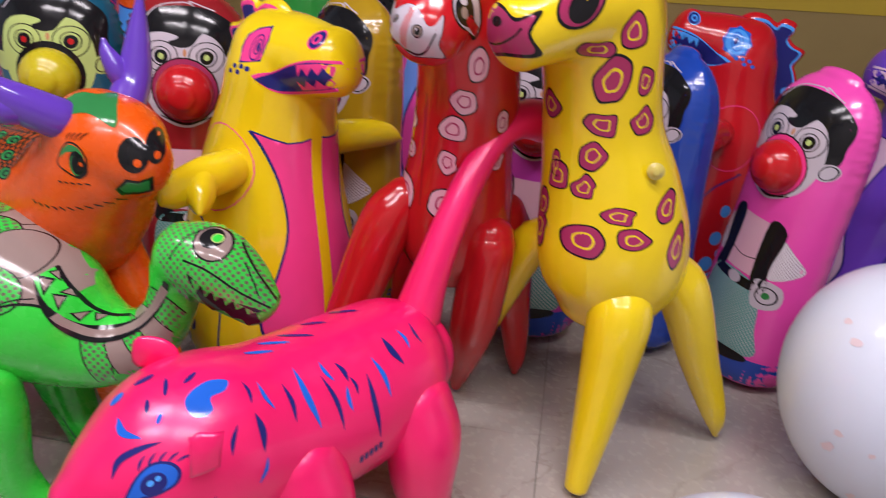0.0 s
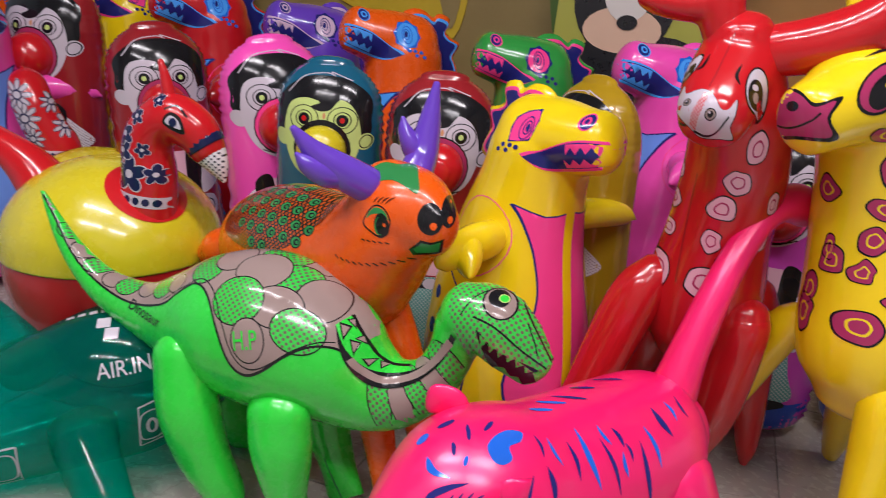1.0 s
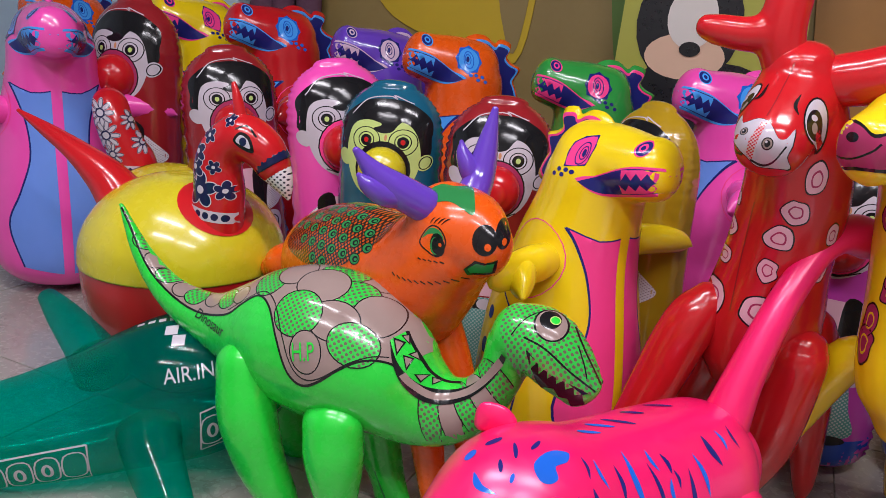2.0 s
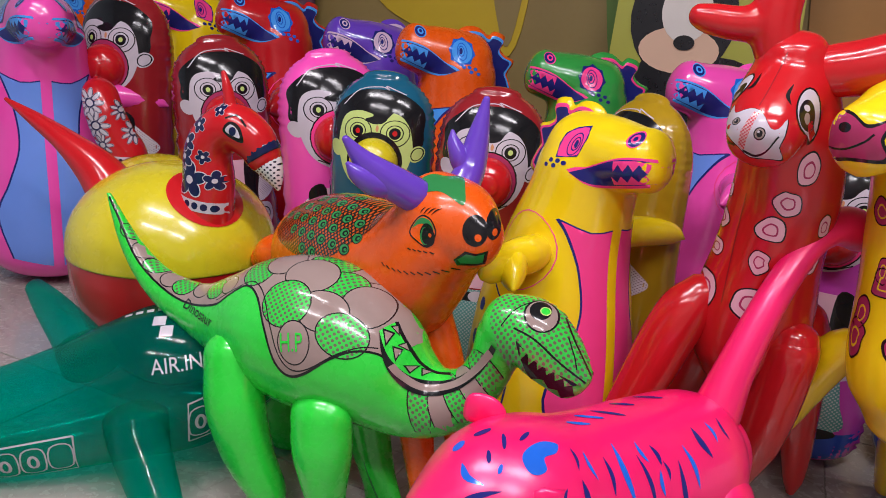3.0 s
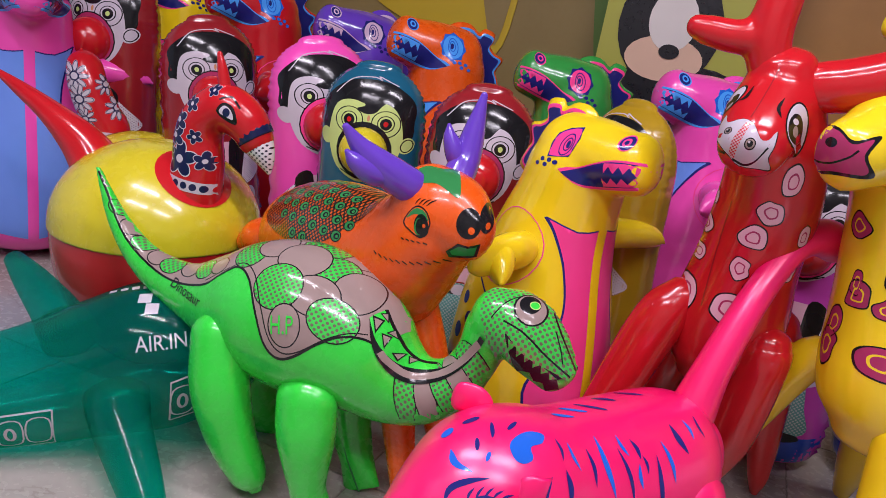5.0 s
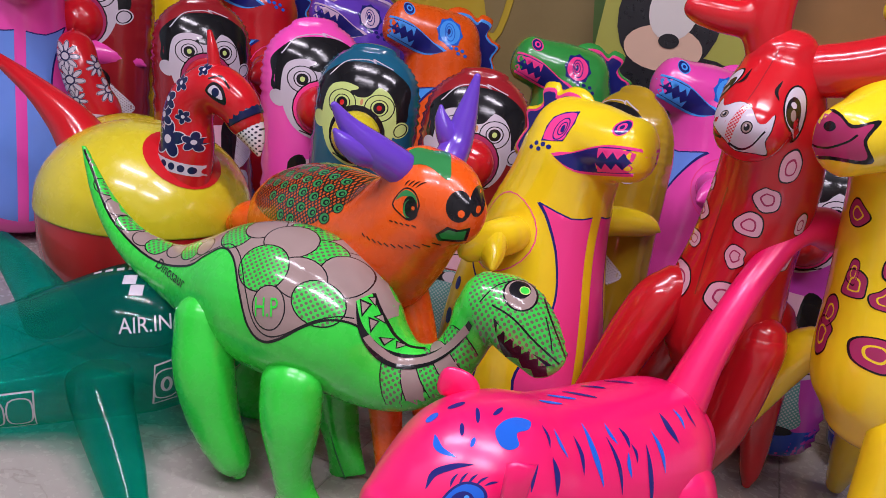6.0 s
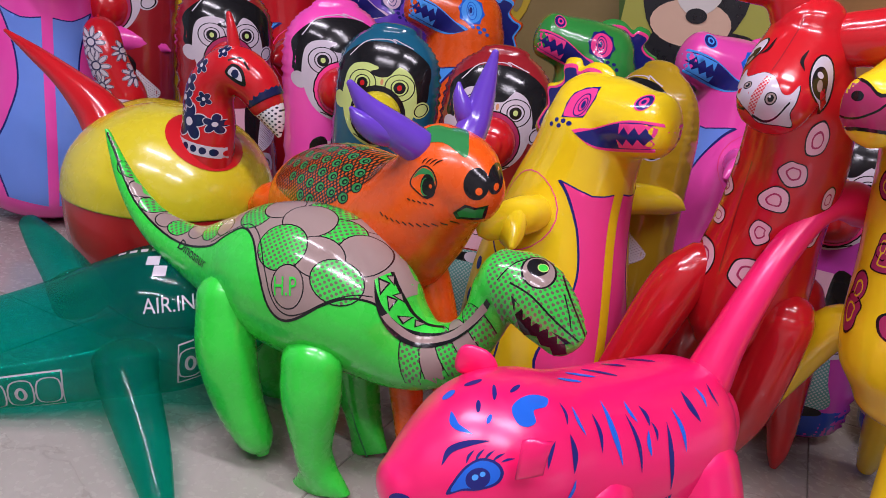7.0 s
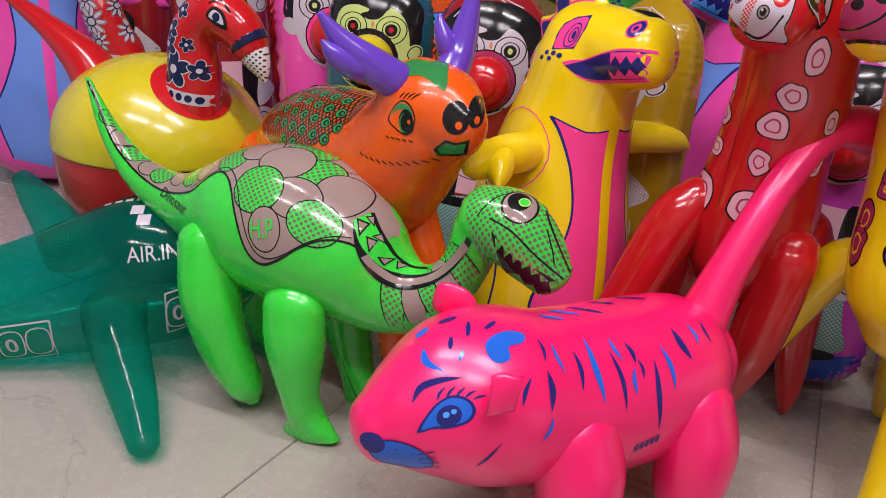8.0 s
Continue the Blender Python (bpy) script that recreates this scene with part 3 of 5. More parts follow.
dino("bubblegum pink inflatable roly-poly dinosaur with blue mouth", dino_at(0.03, 2.1, 1.09, 30), HOT, I_SKY, I_PERI, HOT, I_SKY, DG)
dino("yellow inflatable roly-poly dinosaur standing in the back row", dino_at(-1.8, 2.3, 1.22, 24), YELLOW, I_PINK, I_PINK, YELLOW, I_PINK, DG)
dino("red inflatable roly-poly dinosaur beside a blue clown bag", dino_at(0.695, 2.04, 0.98, 18), RED, I_SKY, I_SKY, RED, I_SKY, DG)
dino("purple inflatable roly-poly dinosaur at the end of the row", dino_at(1.12, 1.92, 0.93, 30), PURPLE, I_LILAC, I_LILAC, PURPLE, I_LILAC, DG)
dino("pink inflatable roly-poly dinosaur with periwinkle blue belly", pose(-2.0, 1.8, 0, 0, 0, facing(-2.0, 1.8, 2) - 90) @ Matrix.Scale(1.2, 4), HOT, I_PERI, I_PERI, HOT, I_SKY, DG, True)
dino("orange inflatable roly-poly dinosaur behind the pink one", dino_at(-2.4, 2.3, 1.22, 30), ORANGE, I_SKY, I_SKY, ORANGE, I_SKY, DG)


# ---- clown bags ----
def clown_skin():
    bm = bmesh.new()
    return loft(bm, [(0, 0, 0.012, 0.085, 0.07), (0, 0, 0.04, 0.128, 0.105), (0, 0, 0.1, 0.14, 0.112), (0, 0, 0.22, 0.135, 0.105), (0, 0, 0.4, 0.127, 0.095), (0, 0, 0.55, 0.127, 0.09), (0, 0, 0.62, 0.126, 0.084), (0, 0, 0.675, 0.114, 0.066), (0, 0, 0.712, 0.086, 0.043), (0, 0, 0.733, 0.054, 0.022)],
                side=(1, 0, 0), n=40, step=7, cap=(0.15, 0.5), seam=0.004, pucker=0.05)


def clown(label, m, skin, face, nose, base=None):
    t = thing("clown_punch_bag", label, "inflatable toy", m, "inflatable clown punch bags")
    bm = clown_skin()
    p = Press(bm, (0, 1, 0), grain=0.011)
    part("body", bm, skin, t)
    p.put("base_band", t, [([(-0.2, 0.0), (0.2, 0.0), (0.2, 0.108), (-0.2, 0.108)], BLUE)], "blue weighted foot", 0.0006)
    Press.put(Press(clown_skin(), (0, -1, 0), grain=0.011), "base_band", t, [([(-0.2, 0.0), (0.2, 0.0), (0.2, 0.108), (-0.2, 0.108)], BLUE)], "blue weighted foot", 0.0006)
    p.put("shirt", t, [([(-0.05, 0.3), (-0.055, 0.43), (0.055, 0.43), (0.05, 0.3)], I_SKIN), (smooth_poly([(0.06, 0.415), (0.115, 0.36), (0.11, 0.33), (0.075, 0.31), (0.06, 0.34)]), HALFTONE), (smooth_poly([(-0.06, 0.415), (-0.115, 0.36), (-0.11, 0.33), (-0.075, 0.31), (-0.06, 0.34)]), HALFTONE),
                       (smooth_poly([(0.035, 0.43), (0.075, 0.42), (0.068, 0.33), (0.078, 0.275), (0.04, 0.285)]), BLACK), (smooth_poly([(-0.035, 0.43), (-0.075, 0.42), (-0.068, 0.33), (-0.078, 0.275), (-0.04, 0.285)]), BLACK), (line([(-0.045, 0.345), (0, 0.335), (0.045, 0.345)], 0.002), BLACK)], "printed shirt and dark waistcoat")
    p.put("trousers", t, [(smooth_poly([(-0.06, 0.285), (0.055, 0.285), (0.088, 0.18), (0.098, 0.118), (0.0, 0.11), (-0.1, 0.115), (-0.088, 0.2)]), TROUSER), ([(-0.055, 0.29), (0.055, 0.29), (0.052, 0.268), (-0.054, 0.268)], BLACK), (ell(0, 0.28, 0.018, 0.013), WHITE),
                          (smooth_poly([(0.05, 0.3), (0.1, 0.3), (0.105, 0.25), (0.06, 0.24)]), WHITE), (ell(0.08, 0.272, 0.02, 0.02), WHITE), (rim(ell(0.08, 0.272, 0.02, 0.02), 0.003), BLACK), (ell(0.08, 0.272, 0.008, 0.008), I_GREEN)], "printed checked trousers and belt")
    p.put("shoe", t, [(smooth_poly([(-0.1, 0.116), (-0.01, 0.116), (-0.005, 0.096), (-0.08, 0.09), (-0.11, 0.1)]), BLACK), (line([(-0.11, 0.093), (-0.06, 0.084), (0.0, 0.09)], 0.005), WHITE)], "printed black shoe", 0.0012)
    p.put("shoe", t, [(smooth_poly([(0.01, 0.116), (0.08, 0.116), (0.09, 0.1), (0.03, 0.09)]), BLACK)], "printed black shoe", 0.0012)
    hair = smooth_poly([(-0.106, 0.6), (-0.104, 0.645), (-0.06, 0.69), (-0.01, 0.703), (0.05, 0.695), (0.099, 0.655), (0.106, 0.6), (0.086, 0.54), (-0.09, 0.545)])
    fc = smooth_poly([(-0.07, 0.632), (-0.04, 0.642), (-0.012, 0.636), (0.012, 0.63), (0.035, 0.642), (0.062, 0.628), (0.08, 0.59), (0.085, 0.53), (0.06, 0.465), (0.0, 0.43), (-0.06, 0.46), (-0.088, 0.53), (-0.085, 0.6)])
    curl = smooth_poly([(-0.03, 0.66), (-0.008, 0.632), (-0.026, 0.62), (-0.008, 0.608), (0.016, 0.612), (0.03, 0.632), (0.045, 0.66)])
    items = [(hair, BLACK), (fc, face), (curl, BLACK), (ell(0.095, 0.535, 0.016, 0.022, -20), face), (ell(-0.095, 0.535, 0.016, 0.022, 20), face), (rim(ell(0.096, 0.535, 0.012, 0.017, -20), 0.0025), BLACK)]
    for x in (-0.042, 0.045):
        items += [(ell(x, 0.587, 0.034, 0.036), BLACK), (ell(x, 0.587, 0.0315, 0.0335), face), (ell(x, 0.587, 0.02, 0.022), BLACK), (ell(x, 0.587, 0.0175, 0.0195), face), (ell(x, 0.586, 0.0135, 0.0155), BLACK), (ell(x, 0.586, 0.0055, 0.007), I_LIME if face is not I_LIME else I_RED)]
    items += [(ell(0.004, 0.596, 0.0035, 0.009), I_TAN), (ell(0, 0.512, 0.066, 0.074), BLACK), (ell(0, 0.512, 0.063, 0.0705), BLACK if nose is LEMON else I_PINK if skin in (HOT, MAGENTA) else I_MAUVE), (line([(-0.05, 0.455), (0, 0.437), (0.05, 0.455)], 0.003), BLACK)]
    items += [(line([(-0.085, 0.69 - 0.037), (-0.05, 0.728 - 0.03), (0.0, 0.74 - 0.03), (0.02, 0.733 - 0.03), (0.012, 0.748 - 0.035), (0.06, 0.728 - 0.035)], 0.0025), WHITE)]
    up = lambda pts: ("lines", *[up(q) for q in pts[1:]]) if pts[0] == "lines" else [(x * 1.0, 0.617 + (z - 0.587) * (0.8 if z > 0.587 else 0.9)) for x, z in pts]
    p.put("face", t, [(up(a), b) for a, b in items], "printed face with black hair")
    bm = bmesh.new()
    hit = p.tree.ray_cast(Vector((0, -0.5, 0.547)), Vector((0, 1, 0)))[0]
    loft(bm, [(0, hit.y + 0.02, 0.547, 0.057), (0, hit.y - 0.01, 0.547, 0.055), (0, hit.y - 0.03, 0.547, 0.045), (0, hit.y - 0.043, 0.547, 0.028)], side=(1, 0, 0), n=28, cap=(0.1, 0.3))
    part("nose", bm, nose, t, "inflated ball nose")
    return t


def clown_at(x, y, h, turn, tilt=0.0, sway=0.0):
    return pose(x, y, 0, 0, 0, facing(x, y, turn)) @ pose(0, 0, 0, tilt, sway, 0) @ Matrix.Scale(h / 0.765, 4)


clown("maroon inflatable clown punch bag with a red ball nose", clown_at(-0.5, 1.73, 0.775, -2), MAROON, WHITE, RED)
clown("dark teal inflatable clown punch bag with a yellow ball nose", clown_at(-0.785, 1.73, 0.785, -12), TEAL, I_LIME, LEMON)
clown("pink inflatable clown punch bag with a red ball nose", clown_at(-0.94, 1.85, 0.825, 12, 0, -5), HOT, WHITE, RED)
clown("maroon inflatable clown punch bag behind the bird toy", clown_at(-1.37, 1.93, 0.83, 8, 0, -4), MAROON, WHITE, RED)
clown("maroon inflatable clown punch bag turned to the side", clown_at(-1.87, 2.02, 0.955, -40), MAROON, WHITE, RED)
clown("gold inflatable clown punch bag behind the yellow dinosaur", clown_at(-0.165, 1.83, 0.79, -48), GOLD, WHITE, RED)
clown("magenta inflatable clown punch bag behind the giraffe", clown_at(0.27, 1.84, 0.74, -6, 2), MAGENTA, WHITE, RED)
clown("pink inflatable clown punch bag standing beside a pale ball", clown_at(0.772, 1.76, 0.725, -37, 0, 6), HOT, WHITE, RED)
clown("royal blue inflatable clown punch bag turned away", clown_at(0.545, 1.86, 0.72, -52), BLUE, WHITE, RED)


# ---- long-necked green dinosaur ----
def leg(name, parent, rows, mat, side=(0, 1, 0), seam=0.0015, cap=(0.8, 0.5)):
    limb = part(name, loft(bmesh.new(), rows, side=side, n=20, cap=cap, seam=seam), mat, parent)
    if mat is GREEN:
        part("seam", ridge(bmesh.new(), [(r[0], r[1] - r[3] * 0.985, r[2]) for r in spline(rows, 4)]), I_GREEN, limb, "thin dark welded seam")
    return limb


def long_neck():
    t = thing("long_necked_dinosaur", "bright green inflatable long-necked dinosaur with printed scales", "inflatable toy", pose(-0.55, 1.13, 0))
    bm = bmesh.new()
    loft(bm, [(-0.53, 0.015, 0.52, 0.006), (-0.475, 0.01, 0.43, 0.02, 0.02), (-0.4, 0.005, 0.365, 0.034, 0.032), (-0.3, 0, 0.335, 0.05, 0.052), (-0.21, 0, 0.335, 0.085, 0.09), (-0.12, 0, 0.345, 0.125, 0.125), (-0.03, 0, 0.345, 0.135, 0.135), (0.06, 0, 0.315, 0.115, 0.115), (0.13, 0, 0.282, 0.082, 0.084), (0.19, 0, 0.278, 0.06, 0.06), (0.243, 0, 0.312, 0.043, 0.043), (0.272, 0, 0.365, 0.037, 0.038), (0.285, 0, 0.42, 0.042, 0.042)], n=28, cap=(1, 0.8))
    loft(bm, [(0.29, 0, 0.44, 0.05, 0.048), (0.335, 0, 0.432, 0.057, 0.056), (0.375, 0, 0.4, 0.049, 0.05), (0.405, 0, 0.37, 0.034, 0.036)], n=24, cap=(0.8, 0.6))
    bm = fused(bm, 0.006, 5)
    q, p = Press(bm, (0, 1, 0), grain=0.008), Press(bm, (0, 0.8, -0.6), grain=0.007)
    part("body", bm, GREEN, t)
    low = [(-0.525, 0.42), (-0.51, 0.402), (-0.435, 0.318), (-0.328, 0.27), (-0.223, 0.266), (-0.178, 0.288), (-0.142, 0.305), (-0.105, 0.285), (-0.072, 0.237), (-0.046, 0.195), (-0.021, 0.182), (0.008, 0.193), (0.045, 0.224), (0.075, 0.244), (0.106, 0.252), (0.131, 0.247)]
    items = [([tuple(v) for v in spline(low, 5)] + [(0.15, 0.3), (0.08, 0.45), (-0.1, 0.5), (-0.3, 0.42), (-0.54, 0.47)], I_GREY)]
    for x, z, rx, rz, mt in ((-0.47, 0.372, 0.02, 0.018, SCALES), (-0.438, 0.345, 0.02, 0.02, I_GREY), (-0.405, 0.322, 0.023, 0.018, SCALES), (-0.36, 0.305, 0.024, 0.02, I_GREY), (-0.325, 0.296, 0.026, 0.02, SCALES), (-0.275, 0.3, 0.027, 0.023, I_GREY), (-0.232, 0.298, 0.026, 0.022, SCALES), (-0.195, 0.306, 0.022, 0.019, I_GREY),
                            (-0.135, 0.34, 0.034, 0.036, SCALES), (-0.098, 0.365, 0.036, 0.032, I_GREY), (0.022, 0.39, 0.042, 0.03, I_GREY), (-0.022, 0.386, 0.04, 0.028, SCALES), (0.024, 0.338, 0.038, 0.038, SCALES), (-0.035, 0.348, 0.045, 0.038, I_GREY), (0.068, 0.322, 0.037, 0.042, I_GREY),
                            (0.012, 0.29, 0.042, 0.036, I_GREY), (-0.05, 0.288, 0.043, 0.042, SCALES), (0.052, 0.262, 0.041, 0.036, SCALES)):
        items += [(ell(x, z, rx, rz, 0, 26), BLACK), (ell(x, z, rx - 0.002, rz - 0.002, 0, 26), mt)]
    items += [(ell(-0.018, 0.231, 0.0275, 0.0335, 14, 26), BLACK), (ell(-0.018, 0.231, 0.0255, 0.0315, 14, 26), I_GREY)]
    items += [(line(low, 0.0036), BLACK), (line([(x + 0.008 * (1 if k < 10 else 0), z + 0.009) for k, (x, z) in enumerate(low[4:-1])], 0.002), BLACK)]
    p.put("scale_print", t, items, "taupe back printed with overlapping dotted scales")
    p.letters("roundel_lettering", t, "H.P", -0.0375, 0.212, 0.04, 14, GREEN, "bold printed letters", 0.0022, 0.68)
    items = []
    for k, (x, z, a) in enumerate(((0.177, 0.2, 12), (0.208, 0.206, 22), (0.234, 0.223, 38), (0.258, 0.243, 48), (0.279, 0.268, 52))):
        items += [(ell(x, z, 0.019, 0.05, a), BLACK), (ell(x, z, 0.017, 0.05, a), I_GREY if k % 2 else SCALES)]
    for k in range(0, len(items), 2):
        p.put("neck_band", t, items[k:k + 2], "printed neck band", 0.0007 + 0.00006 * k)
    outer = [(0.098, 0.288), (0.113, 0.252), (0.129, 0.23), (0.151, 0.217), (0.176, 0.215), (0.205, 0.223), (0.234, 0.239), (0.26, 0.262), (0.277, 0.284), (0.289, 0.305)]
    inner = [(0.282, 0.31), (0.264, 0.284), (0.238, 0.264), (0.211, 0.25), (0.179, 0.241), (0.156, 0.238), (0.136, 0.244), (0.117, 0.259), (0.098, 0.288)]
    ridge_line = [(0.112, 0.314), (0.129, 0.294), (0.145, 0.278), (0.159, 0.265), (0.18, 0.259), (0.211, 0.262)]
    p.put("mane_ground", t, [([tuple(v) for v in spline(inner[3:], 4)] + [tuple(v) for v in spline(ridge_line, 4)], GREEN), (line(ridge_line, 0.005), BLACK)], "bright green mane with a dark edge", 0.0015)
    p.put("mane_line", t, [([tuple(v) for v in spline(outer, 4)] + [tuple(v) for v in spline(inner, 4)], BLACK), (line([(0.128, 0.243), (0.14, 0.235), (0.168, 0.2275), (0.196, 0.233), (0.228, 0.248), (0.255, 0.27), (0.281, 0.3)], 0.0115), I_GREY)], "dark printed mane line", 0.002)
    for tri in (((0.104, 0.291), (0.116, 0.291), (0.113, 0.273)), ((0.111, 0.302), (0.117, 0.307), (0.122, 0.295)), ((0.124, 0.27), (0.134, 0.271), (0.131, 0.255)), ((0.13, 0.277), (0.136, 0.285), (0.142, 0.276)), ((0.145, 0.25), (0.158, 0.257), (0.152, 0.244)), ((0.165, 0.256), (0.176, 0.257), (0.168, 0.247))):
        cx, cz = sum(q[0] for q in tri) / 3, sum(q[1] for q in tri) / 3
        p.put("neck_spike", t, [([(cx + (x - cx) * 1.5, cz + (z - cz) * 1.5) for x, z in tri], BLACK), (list(tri), I_GREY)], "small printed triangle", 0.0024)
    items = [(smooth_poly([(0.283, 0.325), (0.274, 0.35), (0.278, 0.385), (0.305, 0.408), (0.346, 0.413), (0.388, 0.398), (0.425, 0.335), (0.45, 0.29), (0.43, 0.255), (0.38, 0.25), (0.33, 0.27), (0.305, 0.292)]), SCALES),
             (ell(0.349, 0.364, 0.0255, 0.028, 20), BLACK), (ell(0.349, 0.364, 0.0225, 0.0255, 20), I_GREY), (ell(0.346, 0.371, 0.0155, 0.0165), BLACK), (ell(0.353, 0.372, 0.0078, 0.0078), I_LIME), (ell(0.353, 0.372, 0.0062, 0.0062), GREEN),
             (smooth_poly([(0.322, 0.318), (0.345, 0.303), (0.37, 0.294), (0.405, 0.289), (0.428, 0.283), (0.4, 0.268), (0.37, 0.268), (0.345, 0.279)]), BLACK)]
    items += [([(0.329 + 0.0135 * k, 0.313 - 0.005 * k), (0.341 + 0.0135 * k, 0.306 - 0.0045 * k), (0.331 + 0.0135 * k, 0.297 - 0.0035 * k)], SCALES) for k in range(7)]
    items += [(line([(0.315, 0.335), (0.35, 0.325), (0.39, 0.305), (0.435, 0.29)], 0.0028), BLACK), (line([(0.38, 0.375), (0.4, 0.345), (0.42, 0.32), (0.436, 0.3)], 0.0028), BLACK), (line([(0.392, 0.345), (0.405, 0.322), (0.412, 0.305)], 0.002), BLACK), (line([(0.295, 0.335), (0.312, 0.365), (0.34, 0.39)], 0.002), BLACK), (ell(0.436, 0.312, 0.005, 0.004), BLACK)]
    p.put("face", t, items, "printed reptile face with big eye and dark toothed mouth", 0.002)
    p.letters("tail_lettering", t, "Dinosaur", -0.306, 0.257, 0.026, -17, BLACK, "small black printed word", 0.0016)
    leg("leg", t, [(-0.168, -0.083, 0.312, 0.044, 0.05), (-0.152, -0.095, 0.22, 0.05, 0.053), (-0.128, -0.09, 0.13, 0.043, 0.045), (-0.095, -0.075, 0.05, 0.032, 0.034), (-0.083, -0.07, 0.02, 0.01, 0.016)], GREEN)
    leg("leg", t, [(0.02, -0.098, 0.25, 0.04, 0.054), (0.026, -0.1, 0.185, 0.046, 0.052), (0.035, -0.095, 0.09, 0.036, 0.032), (0.042, -0.087, 0.048, 0.03, 0.034), (0.048, -0.083, 0.018, 0.024, 0.05), (0.05, -0.081, 0.005, 0.02, 0.058)], GREEN, cap=(0.9, 0.1))
    leg("leg", t, [(-0.23, 0.1, 0.26, 0.045, 0.05), (-0.22, 0.11, 0.17, 0.045, 0.048), (-0.205, 0.12, 0.08, 0.036, 0.04), (-0.2, 0.13, 0.006, 0.012, 0.04)], GREEN, cap=(0.9, 0.1))
    leg("leg", t, [(0.0, 0.08, 0.2, 0.042, 0.052), (0.02, 0.08, 0.13, 0.04, 0.045), (0.05, 0.07, 0.06, 0.032, 0.034), (0.075, 0.055, 0.006, 0.012, 0.04)], GREEN, cap=(0.9, 0.1))
    return t


long_neck()


# ---- pink tiger ----
def tiger():
    t = thing("inflatable_tiger", "pearly hot-pink inflatable tiger with blue painted stripes", "inflatable toy", pose(-0.08, 1.08, 0, 0, 0, -128.7))
    bm = bmesh.new()
    loft(bm, [(-0.245, 0, 0.235, 0.075, 0.08), (-0.2, 0, 0.235, 0.11, 0.115), (-0.1, 0, 0.225, 0.122, 0.128), (0.0, 0, 0.225, 0.122, 0.128), (0.08, 0, 0.235, 0.12, 0.122), (0.15, 0, 0.25, 0.122, 0.122), (0.21, 0, 0.25, 0.11, 0.11), (0.27, 0, 0.24, 0.075, 0.075), (0.31, 0, 0.23, 0.045, 0.045)], n=32, cap=(0.7, 0.6))
    bm = fused(bm, 0.007, 6)
    l, tiger_skin = Press(bm, (0, -0.8, -0.6), grain=0.007), bm.copy()
    part("body", bm, PINK, t)
    # each stripe: top, foot and width
    for k, (a, b, c, d, w) in enumerate(((-0.114, 0.254, -0.117, 0.224, 0.005), (-0.095, 0.246, -0.089, 0.206, 0.006), (-0.063, 0.232, -0.066, 0.18, 0.007), (-0.036, 0.246, -0.033, 0.158, 0.01), (-0.006, 0.222, 0.001, 0.142, 0.007), (0.003, 0.24, 0.01, 0.208, 0.006), (0.024, 0.23, 0.029, 0.2, 0.007),
                                         (0.061, 0.2, 0.061, 0.108, 0.009), (0.08, 0.218, 0.088, 0.155, 0.008), (0.115, 0.238, 0.128, 0.19, 0.011), (0.146, 0.24, 0.15, 0.208, 0.006), (0.175, 0.242, 0.177, 0.207, 0.005), (-0.118, 0.212, -0.122, 0.164, 0.01), (-0.145, 0.208, -0.163, 0.177, 0.006), (-0.119, 0.156, -0.135, 0.13, 0.006), (0.024, 0.195, 0.021, 0.16, 0.007), (0.034, 0.205, 0.036, 0.178, 0.005))):
        l.put("stripe", t, [(line([(a, b), ((a + c) / 2 + 0.003 * (-1) ** k, (b + d) / 2), (c, d)], w, 6, True), I_BLUE if k in (1, 3, 5, 8, 10, 14, 15) else NAVY)], "brushed blue stripe")
    for k, (x, z, a, n) in enumerate(((-0.06, 0.282, -15, 0.02), (0.008, 0.286, -25, 0.022), (0.108, 0.295, -20, 0.018), (-0.24, 0.29, 30, 0.01), (-0.207, 0.3, 10, 0.012), (-0.224, 0.268, 60, 0.009), (-0.22, 0.25, 50, 0.007), (-0.196, 0.282, 55, 0.012), (-0.167, 0.282, 20, 0.011), (-0.028, 0.287, -20, 0.02), (0.05, 0.294, -20, 0.015))):
        l.put("back_mark", t, [(ell(x, z, n, 0.0024, a), NAVY if k % 3 else I_BLUE)], "short brushed blue mark")
    l.put("brow_patch", t, [(smooth_poly([(-0.188, 0.258), (-0.17, 0.268), (-0.148, 0.27), (-0.13, 0.262), (-0.14, 0.252), (-0.16, 0.25), (-0.165, 0.235), (-0.18, 0.232), (-0.19, 0.24)]), I_BLUE)], "brushed blue patch")
    l.put("brow_curl", t, [(line([(-0.252, 0.268), (-0.256, 0.25), (-0.244, 0.236)], 0.008, 5, True), I_BLUE)], "brushed blue curl")
    eye = [(-0.281, 0.172), (-0.263, 0.197), (-0.243, 0.206), (-0.226, 0.198), (-0.22, 0.184), (-0.228, 0.172), (-0.248, 0.169), (-0.265, 0.172)]
    items = [(smooth_poly(eye), NAVY), (smooth_poly([(-0.247 + (x + 0.247) * 0.86, 0.187 + (z - 0.187) * 0.84) for x, z in eye]), I_BLUE), (ell(-0.248, 0.183, 0.013, 0.0125), NAVY), (ell(-0.251, 0.185, 0.0035, 0.0035), I_SKY), (ell(-0.243, 0.187, 0.003, 0.003), I_SKY)]
    items += [(line([(-0.258 + 0.009 * n, 0.203 - 0.0004 * n * n), (-0.254 + 0.01 * n, 0.211 - 0.0008 * n * n), (-0.247 + 0.0105 * n, 0.217 - 0.0012 * n * n)], 0.003, 4, True), NAVY) for n in range(5)]
    l.put("eye", t, items, "painted blue eye with lashes")
